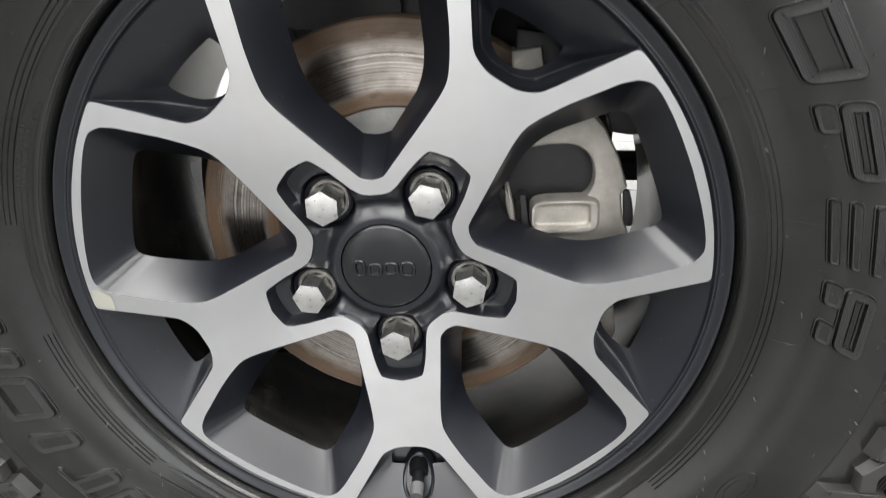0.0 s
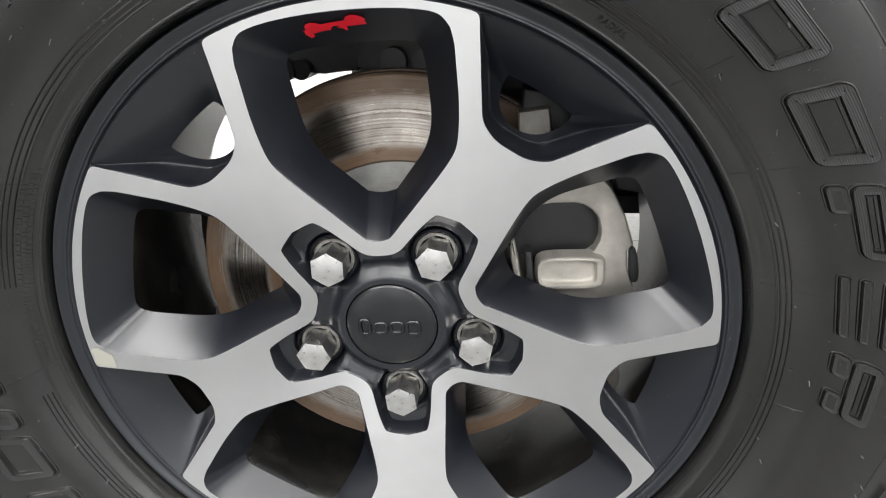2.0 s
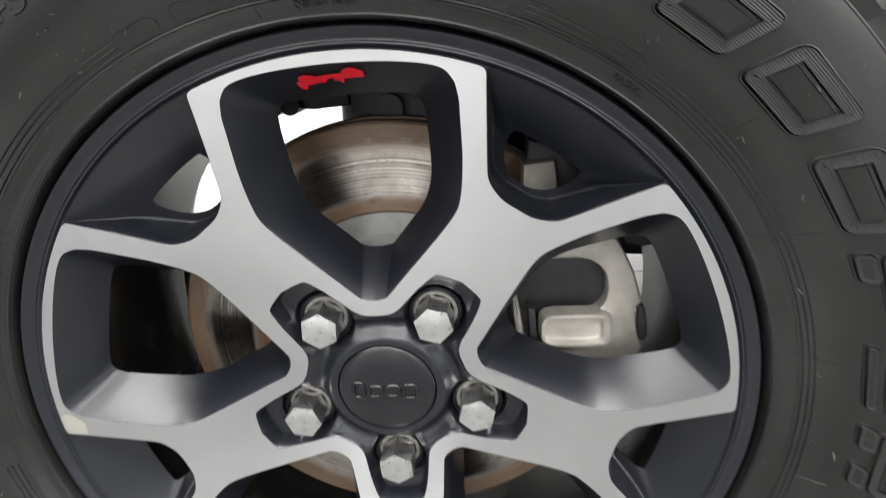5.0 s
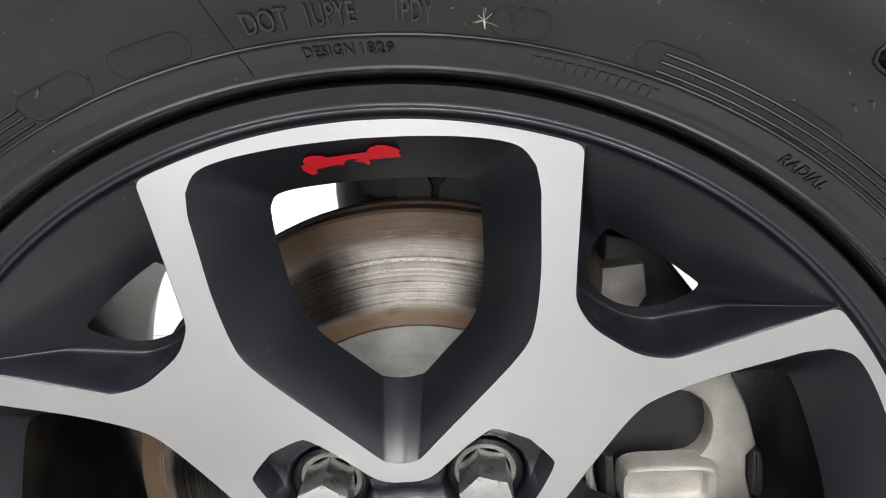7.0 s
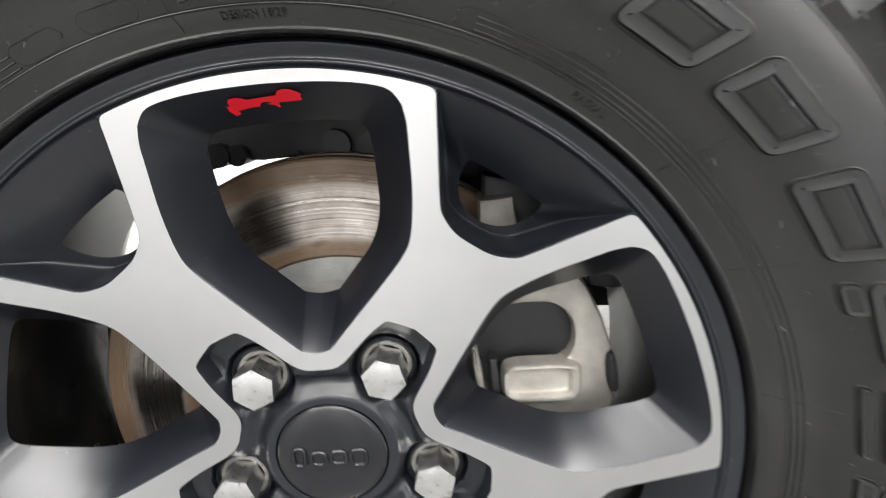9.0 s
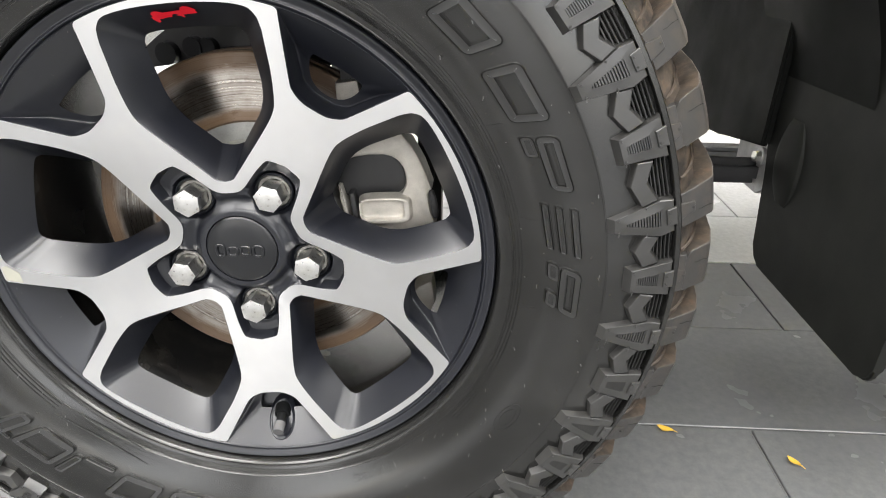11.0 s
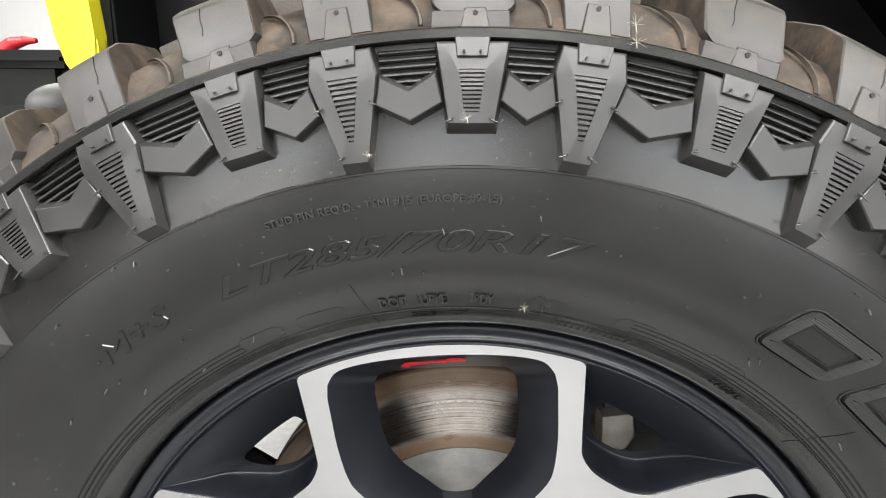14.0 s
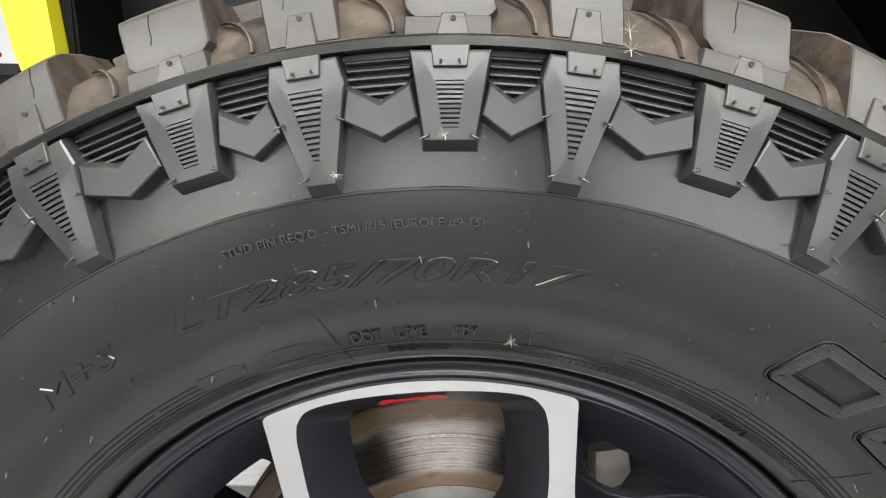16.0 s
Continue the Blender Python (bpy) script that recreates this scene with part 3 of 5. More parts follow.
part("valve_pocket", pk, BLACK, wheel, m=spin(GAPDIR - 144))
vb = bmesh.new()
rod(vb, (0.193, -0.030, 0), (0.1945, -0.040, 0.0002), 0.0092, 0.0078, 24)
rod(vb, (0.1943, -0.038, 0.0002), (0.1985, -0.056, 0.0004), 0.0054, 0.0046, 20)
part("valve_stem", vb, DARK, wheel, "black rubber tyre valve", m=spin(GAPDIR - 144))
vb = bmesh.new()
rod(vb, (0.1972, -0.0496, 0.0003), (0.2000, -0.0600, 0.0004), 0.0058, 0.0054, 18)
part("valve_cap", vb, VALVE_GREY, wheel, "dark grey plastic valve cap", m=spin(GAPDIR - 144))

# a yellowed film left on the tip of one spoke
yb = bmesh.new()
yb.faces.new([yb.verts.new(polar(r / 1000, a, cone(r / 1000) - 0.0003)) for r, a in ((218.0, 17.2), (218.1, 20.7), (209.5, 21.5), (204.8, 22.1), (204.3, 19.0), (208.6, 17.9), (213.3, 16.8))])
part("adhesive_film", yb, RESIDUE, wheel, "pale yellow film left on the spoke tip", m=spin(PHASE + 72))

# a small red vehicle-like shape on the outer wall of the upper window
db = bmesh.new()
shape = [(-17.8, -3.6), (-19.9, 0.2), (-19.2, 1.2), (-20.2, 2.1), (-17.8, 2.4), (-18.0, 4.3), (-16.6, 5.9), (-13.6, 6.4), (-10.6, 5.6), (-8.8, 4.3), (5.6, 5.1), (7.2, 7.3), (10.4, 8.4), (13.4, 8.0), (16.4, 6.6), (17.8, 5.1), (16.8, 4.0), (17.4, 1.9), (6.2, 1.0), (5.3, 0.8), (5.3, -1.8), (4.1, -1.8), (3.1, -0.3), (0.2, 0.3), (-0.6, 0.7), (2.0, 1.3), (0.2, 2.0), (-1.9, 2.0), (-3.4, 1.2), (-4.6, -0.6), (-5.8, -0.3), (-8.2, -0.3), (-15.4, -1.1), (-15.1, -3.1)]
ring = []
for sx, sy in shape:
    f = (11.2 - sy) / 23.0
    r = (213.0 - 0.3) * (1 - f) + 193.0 * f
    y = cone(0.213) * (1 - f) + window_back(0.193) * f
    ring.append(polar((r - 0.35) / 1000, -(sx - 2.5) / (r / 1000) / 1000 * 57.2958, y - 0.0012))
db.faces.new([db.verts.new(p) for p in ring])
part("decal", db, RED, wheel, "small red printed shape", m=spin(PHASE))

# ---- brake ----
disc = thing("brake_disc", "scored steel brake disc with rusty edges", "brake disc", (0, 0, CZ))
part("rotor", revolve([(0.101, 0.030), (0.103, 0.028), (0.1645, 0.028), (0.166, 0.0295), (0.166, 0.038), (0.160, 0.0385), (0.160, 0.0455), (0.166, 0.046), (0.166, 0.055), (0.1645, 0.056), (0.101, 0.056)], 144), ROTOR, disc, angle=30)
part("hat", revolve([(0.0, 0.006), (0.074, 0.006), (0.082, 0.008), (0.0845, 0.014), (0.085, 0.030), (0.1015, 0.0305)], 96), STEEL_GREY, disc, "grey machined disc hat")
part("dust_shield", revolve([(0.06, 0.070), (0.10, 0.066), (0.158, 0.066), (0.172, 0.060), (0.173, 0.063), (0.160, 0.070), (0.06, 0.074)], 60, a0=255, a1=350), SHIELD, disc, "dull grey dust shield")
# left stretch of the same shield, its shade put into a black colour
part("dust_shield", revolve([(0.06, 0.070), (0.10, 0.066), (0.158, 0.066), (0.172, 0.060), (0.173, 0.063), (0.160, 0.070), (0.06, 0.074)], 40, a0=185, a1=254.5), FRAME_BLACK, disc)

# dark plate added so light from behind stays out of the barrel's left
sb = revolve([(0.05, 0.078), (0.10, 0.076), (0.17, 0.078), (0.197, 0.090), (0.199, 0.094), (0.17, 0.084), (0.05, 0.084)], 40, a0=163, a1=262)
part("light_block", sb, FRAME_BLACK, disc, "black plate added behind the disc to block light")

caliper = thing("brake_caliper", "cast grey brake caliper over the disc", "brake caliper", (0, 0, CZ))


def slab(name, outline, y0, y1, mat, parent, label="", round_=0.002, k=1):
    """A plate of the given outline (x, z), its front face rounded off."""
    bm = bmesh.new()
    pts = [tuple(p) for p in (dense(outline + [outline[0]], k)[:-1] if k > 1 else outline)]
    lay = lambda d, y: [Vector((p[0], y, p[1])) for p in offset_poly(pts, d)]
    loft(bm, [lay(0, y1), lay(0, y0 + round_), lay(-round_ * 0.35, y0 + round_ * 0.3), lay(-round_, y0)], cap_first=True, cap_last=True)
    return part(name, bm, mat, parent, label)


slab("bridge", [(0.143, 0.103), (0.153, 0.092), (0.164, 0.072), (0.172, 0.050), (0.168, 0.044), (0.170, 0.030), (0.176, 0.014), (0.170, -0.004), (0.110, 0.002), (0.108, 0.034), (0.140, 0.042), (0.1445, 0.046),
                (0.1470, 0.052), (0.1475, 0.058), (0.1468, 0.064), (0.1448, 0.070), (0.1405, 0.0757), (0.1345, 0.0795), (0.128, 0.081), (0.114, 0.0805), (0.100, 0.078), (0.092, 0.074), (0.100, 0.087), (0.126, 0.097)], 0.000, 0.026, CAST, caliper, round_=0.003)
# a raised lug with a rounded sunk panel in its face
lug = bmesh.new()


def lug_ring(hx, hz, y, shift=0.0, power=0.42):
    out = []
    for t in (2 * math.pi * (k + 0.5) / 40 for k in range(40)):
        x, z = hx * math.copysign(abs(math.cos(t)) ** power, math.cos(t)), hz * math.copysign(abs(math.sin(t)) ** power, math.sin(t))
        out.append(Vector((0.1285 + shift + x - 0.06 * z, y, 0.0288 - 0.3 * shift + z + 0.05 * x)))
    return out


loft(lug, [lug_ring(0.0262, 0.0152, 0.004), lug_ring(0.0246, 0.0136, -0.0020), lug_ring(0.0240, 0.0130, -0.0050), lug_ring(0.0232, 0.0122, -0.0066), lug_ring(0.0222, 0.0112, -0.0070), lug_ring(0.0213, 0.0103, -0.0069, -0.0030),
           lug_ring(0.0207, 0.0097, -0.0060, -0.0030), lug_ring(0.0202, 0.0092, -0.0034, -0.0030), lug_ring(0.0195, 0.0085, -0.0024, -0.0030), lug_ring(0.0180, 0.0070, -0.0021, -0.0030), lug_ring(0.0090, 0.0035, -0.0021, -0.0030)], cap_last=True)
part("lug_block", lug, CAST, caliper, "cast lug with a rounded sunk panel", angle=50)
# black slab laid on the caliper edge for the shade in a notch
slab("notch_shade", [(0.1690, 0.0480), (0.1735, 0.0470), (0.1770, 0.0340), (0.1780, 0.0220), (0.1730, 0.0210), (0.1705, 0.0320)], -0.002, 0.004, FRAME_BLACK, caliper, k=2)
slab("hose_bracket", [(0.1530, 0.1060), (0.1900, 0.1080), (0.1920, 0.0860), (0.1740, 0.0830), (0.1600, 0.0850)], 0.020, 0.034, FRAME_BLACK, caliper, "black bracket behind the caliper")
# back of the U recess, the recess's shade put into its black colour
slab("recess_shade", [(0.080, 0.046), (0.096, 0.034), (0.140, 0.036), (0.151, 0.050), (0.151, 0.066), (0.142, 0.082), (0.126, 0.088), (0.096, 0.086), (0.080, 0.070)], 0.010, 0.026, FRAME_BLACK, caliper, k=3)
slab("pad_clip", [(0.094, 0.044), (0.099, 0.044), (0.104, 0.012), (0.098, 0.010)], -0.002, 0.026, FRAME_BLACK, caliper)
slab("pad_edge", [(0.0835, 0.050), (0.0865, 0.050), (0.0900, 0.036), (0.0920, 0.024), (0.0955, 0.012), (0.0915, 0.010), (0.0875, 0.020), (0.0845, 0.036)], 0.002, 0.026, CAST, caliper, "pale metal pad edge")
slab("bracket", [(0.086, 0.144), (0.106, 0.147), (0.109, 0.130), (0.104, 0.121), (0.094, 0.117), (0.087, 0.122)], 0.004, 0.030, CAST, caliper, "cast bracket end")
slab("bracket_arm", [(0.089, 0.158), (0.113, 0.154), (0.137, 0.126), (0.150, 0.112), (0.150, 0.098), (0.120, 0.104), (0.100, 0.118), (0.088, 0.126)], 0.014, 0.030, FRAME_BLACK, caliper)
slab("bracket_lower", [(0.158, -0.058), (0.172, -0.050), (0.176, -0.075), (0.168, -0.092), (0.152, -0.086), (0.150, -0.070)], 0.004, 0.030, CAST, caliper, "cast bracket end")
# ---- tyre ----
tyre = thing("tyre", "black mud-terrain tyre with chunky side blocks and raised lettering", "tyre", (0, 0, CZ))
SIDE = [(0.2316, -0.0480), (0.2322, -0.0585), (0.2330, -0.0634), (0.2340, -0.0666), (0.2348, -0.0684), (0.2355, -0.0690), (0.2362, -0.0688), (0.2370, -0.0690), (0.2388, -0.0699), (0.2410, -0.0715), (0.2440, -0.0745), (0.2450, -0.0752), (0.2453, -0.0758), (0.2457, -0.0758), (0.2460, -0.0754), (0.2520, -0.0795),
        (0.2600, -0.0850), (0.2700, -0.0905), (0.2800, -0.0943), (0.2900, -0.0967), (0.3000, -0.0981), (0.3070, -0.0990), (0.3130, -0.0996), (0.3170, -0.0997), (0.3174, -0.1002), (0.3182, -0.1002),
        (0.3186, -0.0996), (0.3230, -0.0991), (0.3280, -0.0984), (0.3330, -0.0976), (0.3380, -0.0966), (0.3430, -0.0955), (0.3480, -0.0942), (0.3580, -0.0918), (0.3660, -0.0903), (0.3694, -0.0898)]
RING = [(0.3694, -0.0898), (0.3703, -0.0962), (0.3710, -0.0971), (0.3744, -0.0964), (0.3752, -0.0954)]
FLOOR = [(0.3752, -0.0954), (0.3765, -0.0905), (0.3815, -0.0850), (0.3870, -0.0780), (0.3930, -0.0680), (0.3965, -0.0540), (0.3985, -0.0300)]
MIDY = 0.045


def side_y(r):
    return interp(SIDE, r)


carcass = revolve(SIDE + RING[1:], 240)
part("sidewall", carcass, RUBBER, tyre, "smooth black rubber sidewall", angle=30)
crown = FLOOR + [(0.3985, 0.02), (0.3985, 0.07)] + [(r, 2 * MIDY - y) for r, y in reversed(FLOOR)]
part("groove_floor", revolve(crown, 180), DUSTY, tyre, "brown dusty tread groove floor")
part("inner_sidewall", revolve([(r, 2 * MIDY - y) for r, y in reversed([(0.2366, -0.058), (0.242, -0.073), (0.262, -0.086), (0.290, -0.0968), (0.318, -0.1003), (0.350, -0.0975), (0.3764, -0.0920)])], 120), RUBBER, tyre)
lines = bmesh.new()
for r in (0.2474, 0.2500, 0.2524):
    for a0, a1 in ((-38, 72), (118, 170), (-170, -140)):
        n = int((a1 - a0) / 2)
        revolve([(r - 0.0005, side_y(r - 0.0005) + 0.0002), (r - 0.0002, side_y(r) - 0.0006), (r + 0.0002, side_y(r) - 0.0006), (r + 0.0005, side_y(r + 0.0005) + 0.0002)], n, lines, 0, a0, a1)
part("moulding_line", lines, RUBBER, tyre)

# angles of the side blocks; odd ones are the long kind
BLOCKS = [116.8, 107.2, 99.1, 90.4, 82.6, 73.2, 64.6]
BLOCKS += [56.4, 48.4, 38.8, 30.2, 21.1, 11.2, 2.7, -6.0, -14.6, -23.2]
BLOCKS += [-23.2 - (360 - 135.2 - 23.2) / 24 * k for k in range(1, 24)] + [-224.8, -233.6]


def to_plan(points):
    return [pr(r / 1000, a) for r, a in points]


def face_y(r):
    return interp([(0.315, -0.1052), (0.336, -0.1052), (0.350, -0.1038), (0.3695, -0.0985), (0.38, -0.0955)], r)


def at_height(points, height):
    return [Vector((p[0], height(math.hypot(*p)), p[1])) for p in points]


def prism(bm, poly, top, base, draft=0.0008, chamfer=0.0005, mat=0):
    loft(bm, [at_height(offset_poly(poly, draft), base), at_height(poly, lambda r: top(r) + chamfer), at_height(offset_poly(poly, -chamfer), top)], mat=mat, cap_last=True)


def block_mesh(long_kind):
    bm = bmesh.new()
    if long_kind:
        outline = [(369.3, 2.05), (358.0, 2.40), (322.8, 1.10), (322.4, -1.10), (358.0, -2.40), (369.3, -2.05)]
        recess = [(358.3, 1.06), (358.3, -1.06), (332.3, -0.19), (332.3, 0.19)]
        slats, pins = 12, [(326.5, 0.80), (326.5, -0.80), (347.5, 1.72), (347.5, -1.72)]
    else:
        outline = [(369.3, 2.42), (335.9, 1.70), (335.9, -1.70), (369.3, -2.42)]
        recess = [(358.2, 0.86), (358.2, -0.86), (340.9, -0.52), (340.9, 0.52)]
        slats, pins = 10, [(338.6, 1.32), (338.6, -1.32)]
    pins = pins + [(365.6, 0.50), (365.6, -0.50)]
    poly, inner = to_plan(outline), to_plan(recess)
    c = (sum(p[0] for p in inner) / 4, 0.0)
    top = offset_poly(poly, -0.0008)
    angles = sorted({round(math.atan2(p[1] - c[1], p[0] - c[0]), 6) for p in list(top) + inner})
    rim_o = [ray_poly(c, a, top) for a in angles]
    rim_i = [ray_poly(c, a, inner) for a in angles]
    low = lambda r: side_y(r) + 0.001
    tip = outline[2][0] / 1000 if long_kind else outline[1][0] / 1000
    wide = []
    for a in angles:
        x, z = ray_poly(c, a, offset_poly(poly, 0.0013))
        f = 1 - (0.0034 / tip if math.hypot(x, z) < tip + 0.0015 else 0.0)
        wide.append((x * f, z * f))
    edge = [ray_poly(c, a, poly) for a in angles]
    loft(bm, [at_height(wide, low), at_height(edge, lambda r: face_y(r) + 0.0008), at_height(rim_o, face_y), at_height(rim_i, face_y),
              at_height(rim_i, lambda r: face_y(r) + 0.0036)], cap_last=True)
    r0, r1 = recess[0][0], recess[2][0]
    slat_list = []
    for s in range(slats):
        sb_ = bmesh.new()
        f = (s + 0.5) / slats
        r = (r0 + (r1 - r0) * f) / 1000
        half = recess[0][1] + (recess[3][1] - recess[0][1]) * f
        h = (r0 - r1) / slats / 1000 * 0.29
        sl = [pr(r + h, half), pr(r + h, -half), pr(r - h, -half), pr(r - h, half)]
        loft(sb_, [at_height(sl, lambda q: face_y(q) + 0.0037), at_height(sl, lambda q: face_y(q) + 0.0002)], cap_last=True)
        slat_list.append(mesh_of("slat", sb_, BLOCK, 28))
    tab = to_plan([(371.0, 1.12), (363.2, 0.98), (363.2, -0.98), (371.0, -1.12)])
    tb_ = bmesh.new()
    prism(tb_, tab, lambda r: face_y(r) - 0.0016, lambda r: face_y(r) + 0.0005, 0.0002, 0.0003)
    pin_list = []
    for r, a in pins:
        pb_ = bmesh.new()
        x, z = pr(r / 1000, a)
        y = face_y(r / 1000)
        rod(pb_, (x, y + 0.0005, z), (x - 0.0006, y - (0.0018 if r < 360 else 0.0036), z + 0.0004 * (1 if a > 0 else -1)), 0.0007, 0.0005, 7)
        if r < 360:
            rod(pb_, (x - 0.0006, y - 0.0018, z + 0.0004 * (1 if a > 0 else -1)), (x - 0.0016, y - 0.0028, z + (0.0034 if a > 0 else -0.0030)), 0.00045, 0.00025, 6)
        pin_list.append(mesh_of("vent_pin", pb_, BLOCK, 28))
    return [mesh_of("side_block", bm, BLOCK, 28), slat_list, mesh_of("tab", tb_, BLOCK, 28), pin_list]


def chevron_mesh(half):
    """half: half the free angle between two blocks at mid height."""
    bm = bmesh.new()
    w = half
    poly = to_plan([(357.2, w), (350.4, 0), (357.2, -w), (344.9, -w - 0.42), (338.0, 0), (345.6, w + 0.42)])
    prism(bm, poly, lambda r: interp([(0.33, -0.1036), (0.345, -0.1030), (0.358, -0.1003), (0.37, -0.0962)], r), lambda r: side_y(r) + 0.0005, 0.0021, 0.0006)
    return mesh_of("chevron", bm, BLOCK, 28)


def rib_meshes(half):
    """Thin ribs with dark gaps in the wedge between two blocks."""
    out = []
    for r in (0.3670, 0.3639, 0.3608, 0.3577, 0.3546, 0.3519):
        w = half + 0.12 if r > 0.3572 else (half + 0.12) * max(0.12, (r - 0.3508) / 0.0066)
        bm = bmesh.new()
        lay = lambda d0, d1, cut_: [pr(r + d0, w - cut_), pr(r + d0, -w + cut_), pr(r - d1, -w + cut_), pr(r - d1, w - cut_)]
        loft(bm, [at_height(lay(0.0010, 0.0010, 0), lambda q: side_y(q) + 0.0010), at_height(lay(0.0008, 0.0009, 0.02), lambda q: side_y(q) - 0.0012),
                  at_height(lay(0.0005, 0.0008, 0.08), lambda q: side_y(q) - 0.0031), at_height(lay(0.0000, 0.0005, 0.12), lambda q: side_y(q) - 0.0036)], cap_last=True)
        out.append(mesh_of("rib", bm, RIB_RUBBER, 40))
    return out


LUG_PROFILE = [(0.3765, -0.0920), (0.3880, -0.0857), (0.4035, -0.0768), (0.4060, -0.0740), (0.4115, -0.0570), (0.4150, -0.0320), (0.4160, -0.0110), (0.4165, -0.0040), (0.3980, -0.0020), (0.3950, -0.0200), (0.3930, -0.0500), (0.3830, -0.0760), (0.3760, -0.0880)]


def shoulder_mesh(wide):
    """A tread lug; wide ones start above the rim of the sidewall with rounded lower corners."""
    bm = bmesh.new()
    half = 2.62 if wide else 2.12
    prof = list(LUG_PROFILE)
    if wide:
        prof[0], prof[-1] = (0.3818, -0.0905), (0.3800, -0.0850)
    rings = []
    for s in (-1, -0.96, -0.88, -0.76, -0.4, 0, 0.4, 0.76, 0.88, 0.96, 1):
        ring = []
        for j, (r, y) in enumerate(prof):
            inset = 0.0006 if abs(s) == 1 and j < 8 else 0.0
            twist = 1.3 * max(0.0, (y + 0.0775) / 0.075) + 0.25 * (r - 0.385) / 0.015
            grow = 1.0 + (0.10 if r < 0.40 and y > -0.05 else 0.0)
            rr, yy = r - inset, y + inset * 0.8
            if wide and j in (0, len(prof) - 1):
                curl = max(0.0, (abs(s) - 0.70) / 0.30) ** 2
                rr += 0.0046 * curl
                yy += 0.0026 * curl
            ring.append(polar(rr, half * s * grow + twist, yy))
        rings.append(ring)
    loft(bm, rings, cap_first=True, cap_last=True)
    for f in bm.faces:
        c = f.calc_center_median()
        r = math.hypot(c.x, c.z)
        f.normal_update()
        radial = abs((f.normal.x * c.x + f.normal.z * c.z) / max(r, 1e-6))
        side = abs(f.normal.y) < 0.35 and radial < 0.5
        f.material_index = 2 if side else (1 if (c.y > -0.0735 and r > 0.3995) else 0)
    return mesh_of("shoulder_lug", bm, [LUG, TREAD, DUSTY], 28)


def tab_mesh(wide):
    """The small plate that ties a lug to the rib; wide lugs have a ledge beside it."""
    bm = bmesh.new()
    top = 383.4 if wide else 388.2
    tab = to_plan([(374.8, 0.95), (374.8, -0.95), (top, -0.66), (top, 0.66)])
    h = lambda r: interp([(0.37, -0.0972), (0.3765, -0.0944), (0.3818, -0.0914), (0.3880, -0.0870), (0.3985, -0.0795)], r)
    prism(bm, tab, h, lambda r: h(r) + 0.0035, 0.0004, 0.0004)
    x, z = pr(0.3812 if wide else 0.3862, 0)
    y = h(math.hypot(x, z))
    rod(bm, (x, y + 0.001, z), (x, y - 0.0008, z), 0.0011, 0.0010, 12)
    return mesh_of("lug_tab", bm, LUG, 28)


def ledge_mesh():
    bm = bmesh.new()
    ledge = to_plan([(374.8, 2.55), (374.8, -2.55), (382.4, -2.45), (382.4, 2.45)])
    h = lambda r: interp([(0.37, -0.0956), (0.3765, -0.0938), (0.3830, -0.0909)], r)
    prism(bm, ledge, h, lambda r: h(r) + 0.006, 0.0004, 0.0004)
    return mesh_of("lug_ledge", bm, LUG, 28)


def sipe_mesh():
    """A narrow cut across the top of a lug, as a thin dark strip let into it."""
    bm = bmesh.new()
    pts = [(0.4068, -0.0655, 0.25), (0.4098, -0.0560, 0.35), (0.4122, -0.0440, 0.75), (0.4140, -0.0300, 0.70)]
    rows = [[polar(r + 0.0004, a + 0.07, y), polar(r + 0.0004, a - 0.07, y), polar(r - 0.002, a - 0.07, y), polar(r - 0.002, a + 0.07, y)] for r, y, a in pts]
    loft(bm, rows, cap_first=True, cap_last=True)
    # a fine crack down the face
    pts = [(0.4045, -0.0766, 0.05), (0.3990, -0.0796, 0.12), (0.3945, -0.0822, 0.02), (0.3915, -0.0839, 0.10)]
    loft(bm, [[polar(r, a + 0.02, y - 0.00005), polar(r, a - 0.02, y - 0.00005), polar(r, a - 0.02, y + 0.0015), polar(r, a + 0.02, y + 0.0015)] for r, y, a in pts], mat=1, cap_first=True, cap_last=True)
    return mesh_of("sipe", bm, [RUBBER, DARK], 28)


def center_mesh():
    bm = bmesh.new()
    for y0, y1, a0 in ((0.004, 0.036, -3.0), (0.046, 0.082, 1.0)):
        ring = lambda r, g: [polar(r, a0 + 2.9 + g, y0 - g * 0.0005), polar(r, a0 - 2.9 - g, y0 + 0.004), polar(r, a0 - 2.4 - g, y1 + g * 0.0005), polar(r, a0 + 3.2 + g, y1 - 0.004)]
        loft(bm, [ring(0.396, 0.25), ring(0.4172, 0.0), ring(0.4178, -0.08)], cap_last=True)
    return mesh_of("center_block", bm, [TREAD], 28)


def ridge_mesh():
    """A thin curved rib in the groove between two lugs."""
    bm = bmesh.new()
    rings = []
    for j in range(9):
        f = j / 8
        r, y = 0.3768 + 0.0180 * math.sin(f * 1.35), -0.0915 + 0.0235 * f
        a = -0.75 + 2.7 * (1 - math.cos(f * 1.45))
        up = 0.0013 * math.sin(math.pi * (0.12 + 0.80 * f))
        rings.append([polar(r, a + 0.22, y + 0.001), polar(r + up * 0.6, a + 0.09, y - up), polar(r + up * 0.6, a - 0.06, y - up), polar(r, a - 0.12, y + 0.001)])
    loft(bm, rings, closed=False)
    return mesh_of("groove_rib", bm, [DUSTY], 40)


